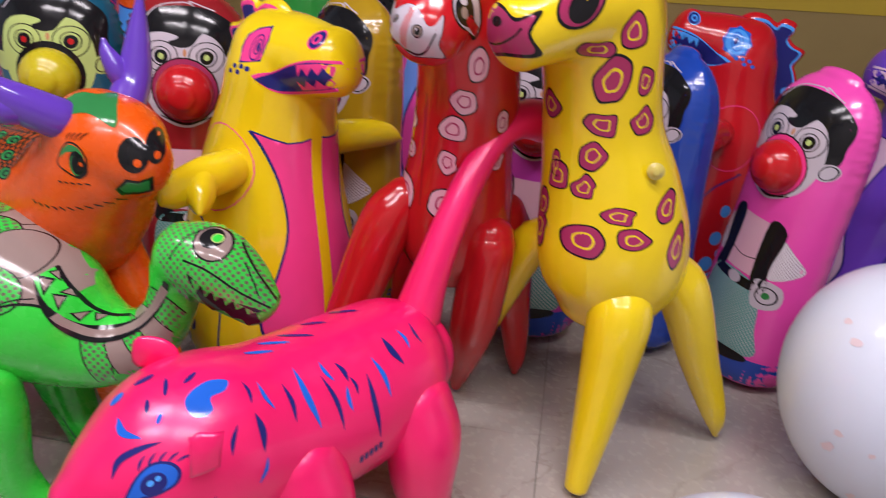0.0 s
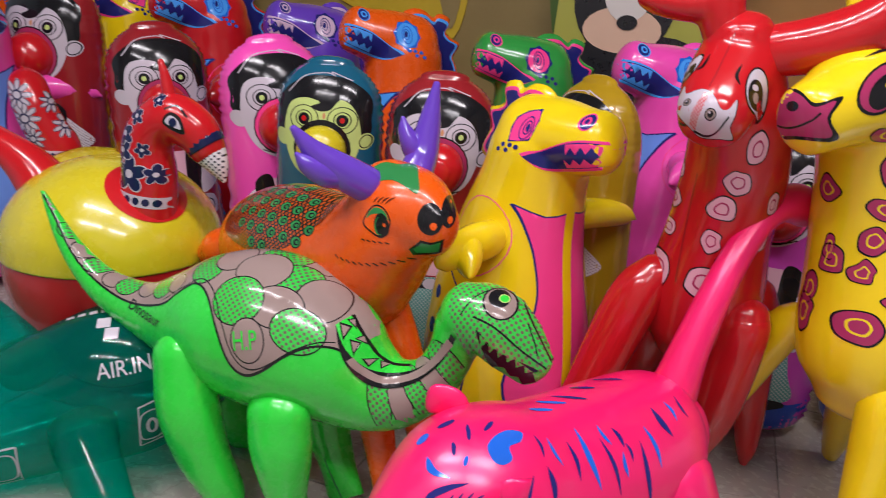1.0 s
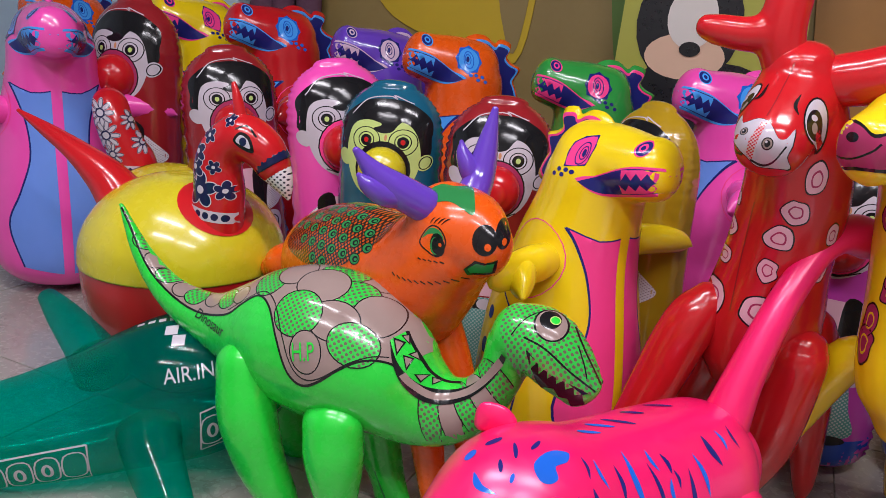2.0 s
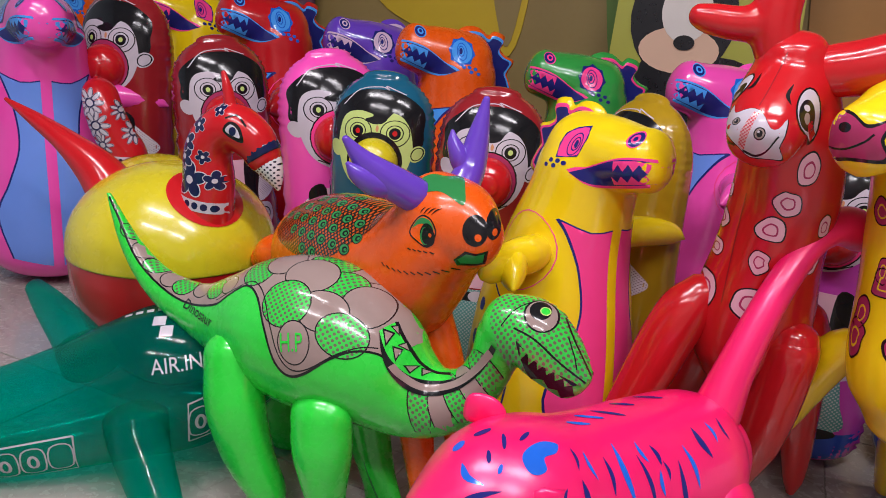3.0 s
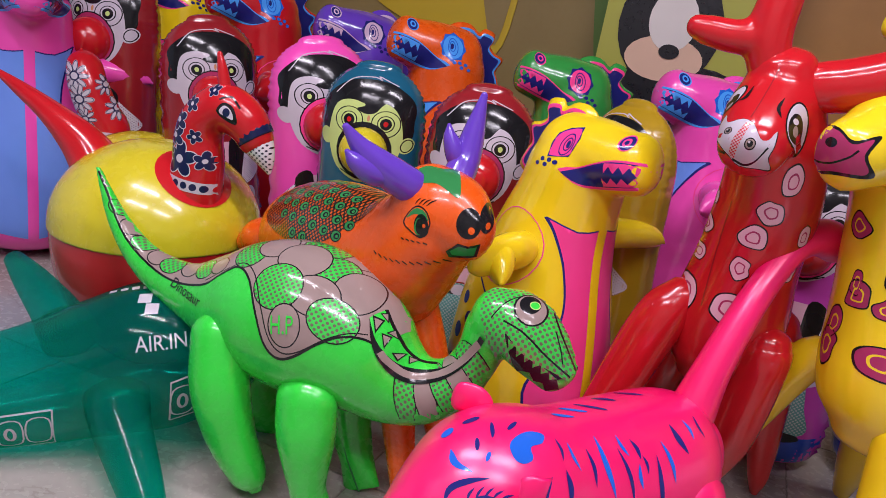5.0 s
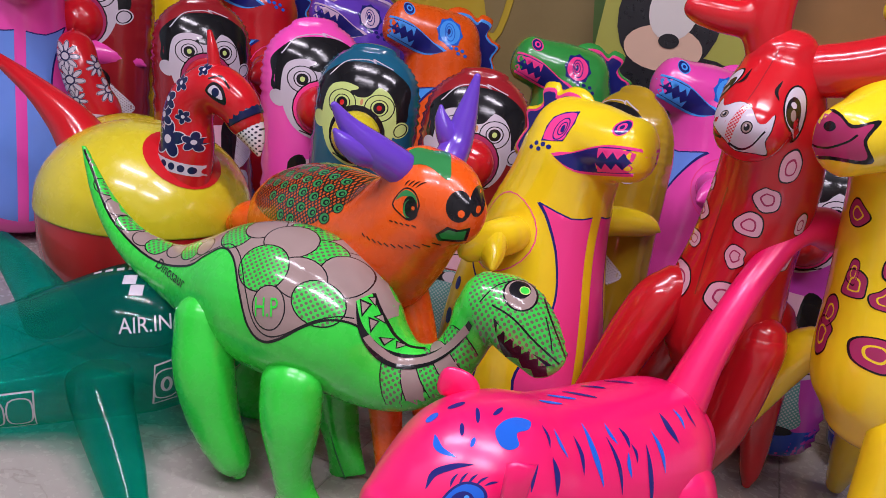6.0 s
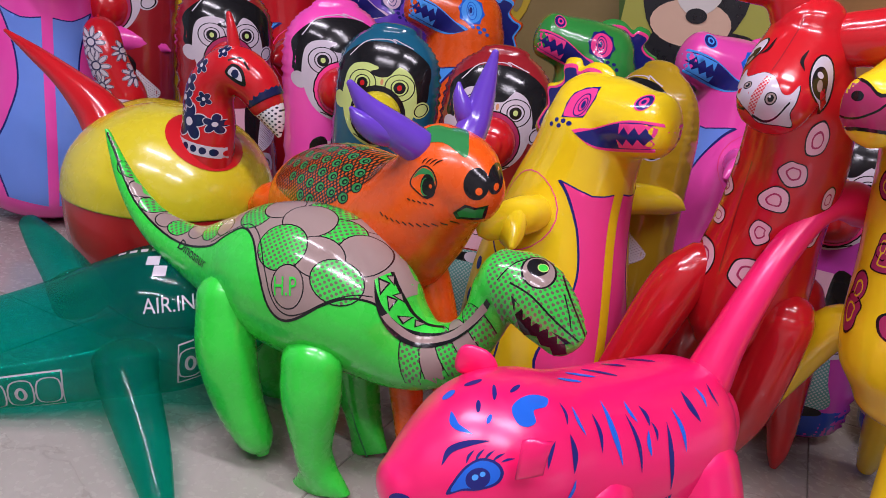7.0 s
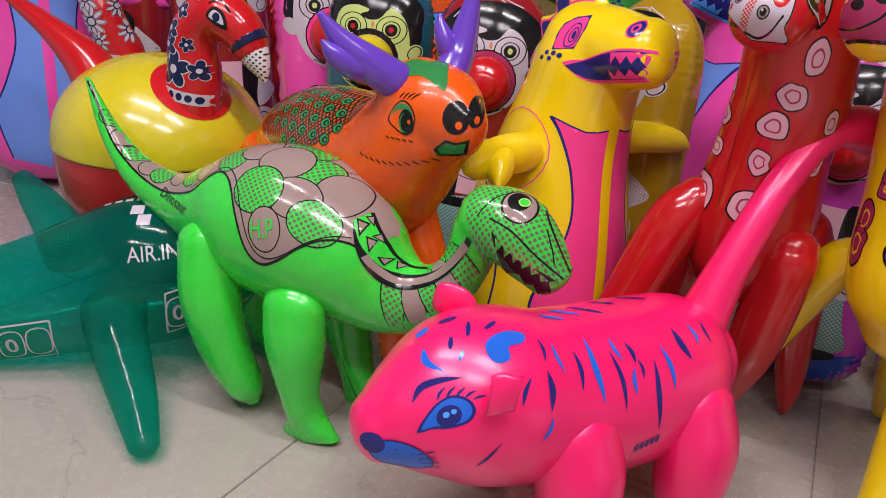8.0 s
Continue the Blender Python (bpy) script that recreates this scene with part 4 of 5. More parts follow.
    l.put("eyebrow", t, [(line([(-0.282, 0.206), (-0.27, 0.222), (-0.25, 0.226), (-0.228, 0.224)], 0.008, 5, True), NAVY)], "dark blue eyebrow")
    snout = Press(tiger_skin, (-0.62, -0.78, 0), grain=0.006)
    muz = [(-0.236, 0.226), (-0.224, 0.243), (-0.197, 0.248), (-0.17, 0.24), (-0.154, 0.219), (-0.172, 0.206), (-0.196, 0.202), (-0.216, 0.206)]
    items = [(smooth_poly(muz), NAVY), (smooth_poly([(-0.195 + (x + 0.195) * 0.94, 0.225 + (z - 0.225) * 0.9) for x, z in muz]), I_BLUE), (ell(-0.232, 0.238, 0.0165, 0.0135), NAVY)]
    items += [(ell(-0.212 + 0.01 * n, 0.228 - 0.001 * n + 0.008 * (n % 2), 0.0014, 0.0014), NAVY) for n in range(6)] + [(line([(-0.167 - 0.003 * n, 0.212 + 0.007 * n), (-0.146 - 0.003 * n, 0.214 + 0.009 * n)], 0.0018, 3), NAVY) for n in range(4)]
    snout.put("muzzle", t, items, "blue painted muzzle with dark nose", 0.0014)
    l.put("mouth_line", t, [(line([(-0.215, 0.118), (-0.205, 0.125), (-0.19, 0.14)], 0.004, 4, True), NAVY)], "short dark mouth line")
    # a small word under the flank, as bars
    l.put("flank_lettering", t, [([(0.026 + 0.0085 * n, 0.085 + 0.0015 * n), (0.032 + 0.0085 * n, 0.086 + 0.0015 * n), (0.032 + 0.0085 * n, 0.095 + 0.0015 * n), (0.026 + 0.0085 * n, 0.094 + 0.0015 * n)], NAVY) for n in range(5)], "small dark printed word")
    flap = [tuple(v) for v in spline([(-0.017, 0.0), (0.017, 0.004), (0.02, 0.03), (0.008, 0.05), (-0.012, 0.052), (-0.02, 0.03)], 3, True)]
    fold = [(-0.023, 0.0), (-0.008, -0.004), (0.01, 0.002), (0.025, 0.004), (0.022, 0.03), (0.021, 0.056), (0.0, 0.059), (-0.02, 0.06), (-0.021, 0.03)]
    bm = plate(bmesh.new(), [(x * 0.8, -z * 0.85) for x, z in fold], 0.009, side=(0.35, 0.9, 0.25), along=(-0.95, 0.35, 0.1), up=(-0.15, -0.12, 0.95))
    bmesh.ops.translate(bm, vec=(0.2, 0.12, 0.36), verts=bm.verts)
    part("ear", bm, PINK, t, "small folded ear flap")
    bm = plate(bmesh.new(), [(x * 1.5, z * 0.85) for x, z in flap], 0.014, side=(0.6, 0.6, 0.4), along=(-0.75, 0.65, 0), up=(0, -0.1, 1))
    bmesh.ops.translate(bm, vec=(0.165, -0.075, 0.335), verts=bm.verts)
    part("ear", bm, PINK, t, "small folded ear flap")
    part("tail", loft(bmesh.new(), [(-0.238, 0, 0.3, 0.04, 0.042), (-0.27, 0, 0.39, 0.031), (-0.325, 0, 0.5, 0.026), (-0.385, 0, 0.578, 0.024), (-0.435, 0, 0.607, 0.028), (-0.485, 0, 0.61, 0.035), (-0.525, 0, 0.596, 0.033)], n=20, cap=(0.2, 0.7)), PINK, t)
    for x, y, fx in ((0.05, 0.105, 0.055), (-0.165, 0.105, -0.185), (0.05, -0.105, 0.055), (-0.165, -0.105, -0.185)):
        s = 1 if y > 0 else -1
        leg("leg", t, [(x, y - s * 0.015, 0.222, 0.046, 0.06), (x - 0.004, y, 0.16, 0.056, 0.064), (x - 0.004, y + s * 0.005, 0.08, 0.05, 0.052), (fx, y + s * 0.008, 0.022, 0.036, 0.038)], PINK, cap=(0.8, 0.5))
    return t


tiger()


# ---- orange humped bull, and a green one ----
def bull(label, m, skin):
    t = thing("inflatable_bull", label, "inflatable toy", m, "inflatable bulls")
    bm = bmesh.new()
    loft(bm, [(-0.37, 0, 0.39, 0.06), (-0.32, 0, 0.4, 0.095, 0.1), (-0.2, 0, 0.425, 0.115, 0.125), (-0.07, 0, 0.43, 0.115, 0.125), (0.01, 0, 0.425, 0.095, 0.1), (0.04, 0, 0.435, 0.075, 0.08)], n=28, cap=(0.7, 0.6))
    loft(bm, [(-0.06, 0, 0.42, 0.11), (0.0, 0, 0.455, 0.11), (0.045, 0, 0.505, 0.098), (0.085, 0, 0.545, 0.085)], n=28, cap=(0.7, 0.5))
    loft(bm, [(0.05, 0, 0.56, 0.083), (0.11, 0, 0.56, 0.078), (0.153, 0, 0.55, 0.054, 0.06), (0.174, 0, 0.545, 0.038, 0.047)], n=24, cap=(0.6, 0.5))
    bm = fused(bm, 0.007, 7)
    r, fr, top = Press(bm, (0, 1, 0), grain=0.008), Press(bm, (-0.75, 0.65, 0), grain=0.008), Press(bm, (-0.5, 0.4, -0.77), grain=0.008)
    bm_copy = bm.copy()
    part("body", bm, skin, t)
    hump = Press(bm_copy, (0, 0.8, -0.6), grain=0.007)
    rug = smooth_poly([(-0.31, 0.31), (-0.29, 0.38), (-0.2, 0.44), (-0.05, 0.45), (-0.015, 0.41), (-0.05, 0.355), (-0.1, 0.305), (-0.2, 0.285)])
    items = [(rug, HATCH)]
    for k in range(6):
        for j in range(9):
            x, z = -0.29 + 0.034 * j + 0.017 * (k % 2), 0.3 + 0.027 * k
            if (x + 0.165) ** 2 / 0.0165 + (z - 0.37) ** 2 / 0.0052 < 1:
                items += [(ell(x, z, 0.0125, 0.0105), BLACK), (ell(x, z, 0.0108, 0.009), I_GREEN), (ell(x + 0.002, z, 0.0065, 0.0055), BLACK), (ell(x + 0.003, z, 0.0035, 0.003), I_GREEN)]
    hump.put("saddle_print", t, items, "dark netted saddle print with green peacock eyes")
    lid = [(0.079, 0.552), (0.086, 0.572), (0.1, 0.585), (0.118, 0.58), (0.128, 0.562), (0.121, 0.541), (0.113, 0.533), (0.096, 0.54)]
    items = [(smooth_poly(lid), BLACK), (smooth_poly([(0.106 + (x - 0.106) * 0.9, 0.56 + (z - 0.56) * 0.9) for x, z in lid]), skin), (smooth_poly([(0.084, 0.56), (0.091, 0.574), (0.102, 0.581), (0.117, 0.577), (0.124, 0.564), (0.11, 0.571), (0.096, 0.569)]), I_GREEN),
             (ell(0.113, 0.554, 0.0125, 0.0195, 6), BLACK), (ell(0.11, 0.552, 0.0085, 0.015), I_GREEN), (ell(0.1125, 0.553, 0.0085, 0.0145), BLACK), (ell(0.118, 0.555, 0.0028, 0.0035), skin)]
    items += [(line([(0.094 + 0.007 * k, 0.586 + 0.0005 * k), (0.096 + 0.008 * k, 0.592 + 0.001 * k), (0.1 + 0.009 * k, 0.597 + 0.001 * k)], 0.0022, 3, True), BLACK) for k in range(4)]
    r.put("eye", t, items, "printed eye with green lid and lashes")
    for k in range(11):
        r.put("wrinkle_dash", t, [(line([(0.035 + 0.0105 * k, 0.49 - 0.0028 * k + 0.00038 * k * k), (0.042 + 0.0105 * k, 0.485 - 0.0028 * k + 0.0004 * k * k)], 0.0021, 2), BLACK)])
    for k in range(5):
        r.put("wrinkle_dash", t, [(line([(0.082 + 0.009 * k, 0.526), (0.088 + 0.009 * k, 0.524)], 0.002, 2), BLACK)])
    items = [(ell(0.092, 0.571, 0.0205, 0.0245), BLACK), (ell(0.122, 0.58, 0.0135, 0.022), BLACK), (ell(0.097, 0.561, 0.0055, 0.006), skin), (ell(0.124, 0.57, 0.0045, 0.006), skin)]
    fr.put("muzzle", t, items, "printed black nostrils")
    jaw = [(0.063, 0.517), (0.079, 0.536), (0.096, 0.534), (0.116, 0.54), (0.115, 0.514), (0.094, 0.509), (0.07, 0.506)]
    fr.put("mouth", t, [(jaw, BLACK), ([(0.09 + (x - 0.09) * 0.78, 0.522 + (z - 0.522) * 0.66) for x, z in jaw], I_GREEN)], "printed green mouth")
    top.put("leaf_print", t, [(smooth_poly([(0.035 + x, 0.315 + z) for x, z in ((-0.04, 0.03), (-0.015, 0.05), (0.01, 0.038), (0.035, 0.045), (0.035, 0.0), (0.03, -0.035), (-0.005, -0.005), (-0.035, 0.005))]), I_GREEN)], "green leaf on the brow")
    for rows, ear in (([(0.06, -0.055, 0.605, 0.031), (0.04, -0.1, 0.632, 0.028), (0.02, -0.14, 0.664, 0.018), (0.008, -0.168, 0.698, 0.006)], [(0.045, -0.09, 0.622, 0.02), (0.034, -0.125, 0.628, 0.021), (0.025, -0.155, 0.645, 0.014), (0.02, -0.17, 0.66, 0.004)]),
                      ([(0.06, 0.05, 0.605, 0.031), (0.056, 0.075, 0.645, 0.027), (0.054, 0.09, 0.7, 0.02), (0.058, 0.098, 0.765, 0.006)], [(0.052, 0.07, 0.635, 0.018), (0.044, 0.058, 0.66, 0.018), (0.034, 0.05, 0.685, 0.012), (0.03, 0.048, 0.705, 0.004)])):
        part("horn", loft(bmesh.new(), rows, side=(1, 0, 0.2), n=16, cap=(0.3, 0.8), seam=0.0012), PURPLE, t, "purple curved horn")
        part("ear", loft(bmesh.new(), ear, side=(0, 0, 1), n=14, seam=0.0012), PURPLE, t, "purple ear")
    for x, y, dx in ((0.03, -0.045, 0.11), (0.03, 0.04, 0.13), (-0.27, -0.075, 0.015), (-0.27, 0.075, 0.015)):
        leg("leg", t, [(x - 0.01, y * 0.9, 0.37, 0.04), (x + dx * 0.3, y, 0.27, 0.038), (x + dx * 0.75, y * 1.1, 0.12, 0.027), (x + dx, y * 1.15, 0.016, 0.019)], skin)
    part("rump_bump", loft(bmesh.new(), [(-0.35, -0.03, 0.39, 0.045), (-0.4, -0.04, 0.375, 0.045), (-0.43, -0.045, 0.36, 0.03)], n=16), skin, t)
    return t


bull("orange inflatable bull with purple horns and peacock-print saddle", pose(-0.485, 1.262, 0, 0, 0, -24), ORANGE)


bull("green inflatable bull with purple horns and peacock-print saddle", pose(-0.95, 0.28, 0, 0, 0, 10), GREEN)


# ---- red and yellow ball birds ----
def bird(label, m, sway=-0.05, tall=0.1, away=False):
    t = thing("ball_bird", label, "inflatable toy", m, "inflatable ball birds")
    R, C, RISE = 0.21, 0.315, 0.175
    prof = [(0.05, 0.008), (0.1, 0.03), (0.15, 0.085), (0.187, 0.165), (0.204, 0.24), (0.21, C)]
    bm = bmesh.new()
    loft(bm, [(0, 0, z, r) for r, z in prof], n=40, cap=(0.1, 0.0))
    part("lower_ball", bm, RED, t, "red lower half")
    bm = bmesh.new()
    loft(bm, [(0, 0, C + RISE * math.sin(a), R * 1.008 * math.cos(a)) for a in (-0.06, 0.0, 0.2, 0.4, 0.6, 0.8, 1.0, 1.2, 1.4)], n=40, step=3, cap=(0, 0.02))
    part("upper_ball", bm.copy(), LEMON, t, "lemon yellow upper half")
    neck_rows = [(0.082, 0, 0.48 - tall, 0.052), (0.084, 0, 0.49, 0.052), (0.087, 0, 0.53, 0.05), (0.086, 0, 0.58, 0.046), (0.1, 0, 0.617, 0.045), (0.138, 0, 0.642, 0.046), (0.182, 0, 0.622, 0.042), (0.206, 0, 0.588, 0.034)]
    if away:
        neck_rows = [(0.082, 0, 0.48 - tall, 0.06), (0.084, 0, 0.49, 0.064), (0.086, 0.02, 0.54, 0.062), (0.09, 0.038, 0.59, 0.06), (0.095, 0.052, 0.64, 0.058), (0.12, 0.06, 0.685, 0.054), (0.165, 0.065, 0.68, 0.045), (0.19, 0.065, 0.645, 0.036)]
    root = Vector((0.12, sway, 0)) if sway < 0 else Vector((0.085, sway, 0))
    root.z = RISE / R * math.sqrt(R * R - root.length_squared)
    Press(bm, -root, origin=(0, 0, C), grain=0.01).put("collar", t, [(ell(0, 0, 0.076, 0.074, 0, 30), RED)], "red welded collar", 0.0015)
    Press(bm, (0.8, 0, -0.6), up=(0.6, 0, 0.8), grain=0.01).put("tail_collar", t, [(ell(0, 0.2, 0.075, 0.066, 0, 30), RED)], "red welded collar", 0.0015)
    bm = fused(loft(bmesh.new(), neck_rows, n=24, cap=(0.2, 0.7)), 0.006, 3)
    r, l = Press(bm, (0, 1, 0), grain=0.007), Press(bm, (0, -1, 0), grain=0.007)
    neck_skin = bm.copy()
    part("neck", bm, RED, t, "red curved neck and head")
    if away:
        back = Press(neck_skin, (1, 0, 0), grain=0.007)
        for cx, cz, q in ((-0.085, 0.668, 0.04), (-0.075, 0.6, 0.042), (-0.062, 0.54, 0.032), (0.0, 0.645, 0.03), (0.028, 0.575, 0.034)):
            petals = [(ell(cx + q * 0.62 * math.cos(k * 0.7), cz + q * 0.72 * math.sin(k * 0.7), q * 0.42, q * 0.2, k * 40), WHITE) for k in range(9)]
            petals += [(rim(ell(cx + q * 0.62 * math.cos(k * 0.7), cz + q * 0.72 * math.sin(k * 0.7), q * 0.36, q * 0.16, k * 40), 0.002), DEEP) for k in range(9)]
            petals += [(ell(cx, cz, q * 0.35, q * 0.35), DEEP), (ell(cx, cz, q * 0.25, q * 0.25), WHITE)]
            back.put("flower_print", t, petals, "navy and white printed flowers")
        back.put("neck_band", t, [([(-0.08, 0.485), (0.08, 0.47), (0.08, 0.495), (-0.08, 0.51)], WHITE)] + [(ell(-0.05 + 0.017 * k, 0.494 - 0.0016 * k, 0.0065, 0.007), DEEP) for k in range(7)], "white band with navy flowers")
    for p, s in ((r, 1), (l, -1)) if not away else ():
        f = lambda pts: mirror(pts, s)
        items = []
        for cx, cz, q in ((0.074, 0.54, 0.032), (0.058, 0.582, 0.022), (0.064, 0.612, 0.02), (0.1, 0.585, 0.013), (0.045, 0.555, 0.014), (0.09, 0.645, 0.015), (0.13, 0.675, 0.011), (0.12, 0.54, 0.018)):
            for k in range(5):
                a = 2 * math.pi * k / 5 + cz * 40
                items += [(f(ell(cx + q * 0.6 * math.cos(a), cz + q * 0.6 * math.sin(a), q * 0.55, q * 0.4, math.degrees(a))), WHITE)]
            for k in range(5):
                a = 2 * math.pi * k / 5 + cz * 40
                items += [(f(ell(cx + q * 0.6 * math.cos(a), cz + q * 0.6 * math.sin(a), q * 0.48, q * 0.34, math.degrees(a))), DEEP)]
            items += [(f(ell(cx, cz, q * 0.25, q * 0.25)), WHITE)]
        p.put("flower_print", t, items, "navy and white printed flowers")
        p.put("neck_band", t, [(f([(0.0, 0.492), (0.17, 0.468), (0.17, 0.49), (0.0, 0.514)]), WHITE)] + [(f(ell(0.035 + 0.017 * k, 0.498 - 0.0024 * k, 0.0065, 0.007)), DEEP) for k in range(7)], "white band with navy flowers")
        p.put("eye", t, [(f(smooth_poly([(0.143, 0.640), (0.155, 0.657), (0.175, 0.648), (0.183, 0.622), (0.163, 0.625)])), BLACK), (f(smooth_poly([(0.148, 0.640), (0.157, 0.652), (0.171, 0.644), (0.176, 0.629), (0.163, 0.632)])), WHITE), (f(ell(0.162, 0.640, 0.007, 0.008)), DEEP), (f(line([(0.145, 0.662), (0.165, 0.668), (0.185, 0.650)], 0.003)), BLACK)], "printed almond eye")
    dy, dz = (0.065, 0.055) if away else (0.0, 0.0)
    beak = part("beak", loft(bmesh.new(), [(0.201, dy, 0.596 + dz, 0.034), (0.217, dy, 0.572 + dz, 0.026), (0.228, dy, 0.551 + dz, 0.016), (0.235, dy, 0.532 + dz, 0.004)], n=18, cap=(0.1, 0.6)), BEAKDOT, t, "white beak with dark dots")
    part("beak_band", loft(bmesh.new(), [(0.196, dy, 0.606 + dz, 0.0375), (0.205, dy, 0.593 + dz, 0.0365)], n=18, cap=(0.05, 0.05)), DEEP, beak, "navy band")
    part("comb", loft(bmesh.new(), [(0.135, dy, 0.675 + dz * 0.6, 0.013), (0.128, dy, 0.71 + dz * 0.4, 0.01), (0.12, dy, 0.74, 0.005)], n=12), RED, t)
    if away:
        part("tail", loft(bmesh.new(), [(0.0, -0.1, 0.42, 0.06), (0.0, -0.18, 0.45, 0.05), (0.02, -0.27, 0.46, 0.045), (0.03, -0.33, 0.45, 0.025)], side=(1, 0, 0), n=20, cap=(0.2, 0.8), seam=0.001), RED, t, "long pointed red tail")
    else:
        part("tail", loft(bmesh.new(), [(-0.135, 0, 0.47, 0.062, 0.056), (-0.185, 0, 0.525, 0.044), (-0.255, 0, 0.575, 0.03, 0.026), (-0.33, 0, 0.615, 0.016), (-0.4, 0, 0.65, 0.004)], n=20, cap=(0.2, 0.8), seam=0.001), RED, t, "long pointed red tail")
    for c in t.children:
        if not c.name.startswith(("lower_ball", "upper_ball", "collar", "tail_collar")):
            c.location = (0, 0, -0.07 if not away else -0.1) if c.name.startswith("tail") else (0.036 if sway < 0 else 0.0, sway, C + root.z - 0.502 if sway < 0 else -0.02)
    return t


bird("red and yellow inflatable ball bird with flower-printed neck", pose(-1.154, 1.405, 0, 0, 0, 8) @ Matrix.Scale(1.1, 4), -0.065, 0.035)
bird("red and yellow inflatable ball bird turned away behind the first", pose(-1.525, 1.79, 0.0, 0, 0, 131) @ pose(0, 0, 0, -4, 0, 0) @ Matrix.Scale(0.94, 4), 0.08, 0.14, True)


# ---- clear green aeroplane ----
def aeroplane():
    t = thing("inflatable_aeroplane", "see-through bottle-green inflatable aeroplane with white printing", "inflatable toy", pose(-1.0, 1.07, 0, 0, 0, 40))
    bm = loft(bmesh.new(), [(-0.5, 0, 0.055, 0.035), (-0.42, 0, 0.07, 0.06), (-0.3, 0, 0.092, 0.088), (-0.18, 0, 0.109, 0.105), (-0.08, 0, 0.13, 0.12), (0.0, 0, 0.152, 0.133), (0.1, 0, 0.178, 0.146), (0.18, 0, 0.19, 0.135), (0.26, 0, 0.2, 0.1), (0.31, 0, 0.205, 0.05)], n=36, cap=(0.7, 0.6), seam=0.0015)
    r, top = Press(bm, (0, 1, 0)), Press(bm, (0, 0.6, -0.8), up=(0, 0.8, 0.6))
    part("fuselage", bm, BOTTLE, t)
    for x0, z0, w, n in ((-0.345, 0.03, 0.277, 6), (0.127, 0.142, 0.17, 4)):
        border = [(x0, z0 - 0.042), (x0 + w, z0 + 0.014), (x0 + w, z0 + 0.104), (x0, z0 + 0.048)]
        r.put("window_border", t, [(rim(border, 0.0034), WHITE)], "white outlined border")
        for k in range(n):
            cx = x0 + w * (k + 0.5) / n
            cz = z0 + 0.003 + 0.2 * (cx - x0)
            sq = smooth_poly([(cx - 0.017, cz - 0.03), (cx + 0.017, cz - 0.024), (cx + 0.017, cz + 0.03), (cx - 0.017, cz + 0.024)], 4)
            items = [(rim(sq, 0.003), WHITE)]
            if k != n - 1:
                items += [(rim(ell(cx, cz, 0.0075, 0.0145), 0.0055), WHITE)]
            r.put("window_print", t, items, "white outlined window")
    for cx, cz in ((0.079, 0.153), (0.091, 0.126), (0.117, 0.168), (0.133, 0.137)):
        top.put("cockpit_pane", t, [([(cx - 0.013, cz - 0.012), (cx + 0.01, cz - 0.014), (cx + 0.013, cz + 0.01), (cx - 0.01, cz + 0.012)], WHITE)], "white printed cockpit pane")
    for k in range(5):
        top.put("roof_mark", t, [(line([(0.015 + 0.02 * k, 0.192 - 0.002 * k), (0.028 + 0.02 * k, 0.191 - 0.002 * k)], 0.01, 2), WHITE)], "small white printed bar")
    r.letters("lettering", t, "AIR.IN", 0.066, 0.243, 0.034, 6, WHITE, "white printed letters", 0.0018, 0.95)
    for rows in ([(0.035, -0.1, 0.145, 0.057, 0.048), (0.045, -0.16, 0.122, 0.05, 0.043), (0.082, -0.28, 0.066, 0.037, 0.033), (0.104, -0.365, 0.03, 0.024, 0.022)],
                 [(-0.055, 0.06, 0.185, 0.055, 0.045), (-0.085, 0.13, 0.205, 0.049, 0.04), (-0.15, 0.25, 0.236, 0.036, 0.03), (-0.195, 0.335, 0.252, 0.022, 0.02)]):
        wing = part("wing", loft(bmesh.new(), rows, side=(1, 0, 0), n=22, cap=(0.2, 0.8), seam=0.001), BOTTLE, t, "tapered see-through wing")
        a, b = rows[0], rows[1]
        part("wing_collar", loft(bmesh.new(), [tuple(p + (q - p) * f + (0.0022 if k > 2 else 0) for k, (p, q) in enumerate(zip(a, b))) for f in (0.62, 0.7)], side=(1, 0, 0), n=24, cap=(0.1, 0.1)), BOTTLE, wing, "welded collar")
    return t


aeroplane()


# ---- giraffe and reindeer, with patched necks ----
def patches(press, parent, spots, outer, inner, edge, seed):
    rnd = random.Random(seed)
    for x, z, rx, rz in spots:
        k = rnd.randint(0, 999)
        a, b, c, d = (blob(x, z, rx * q, rz * q, random.Random(k), 0.26) for q in (1, 0.9, 0.5, 0.38))
        press.put("patch", parent, [(a, edge), (b, outer), (c, inner if inner is not outer else edge), (d, outer)], "printed patch")


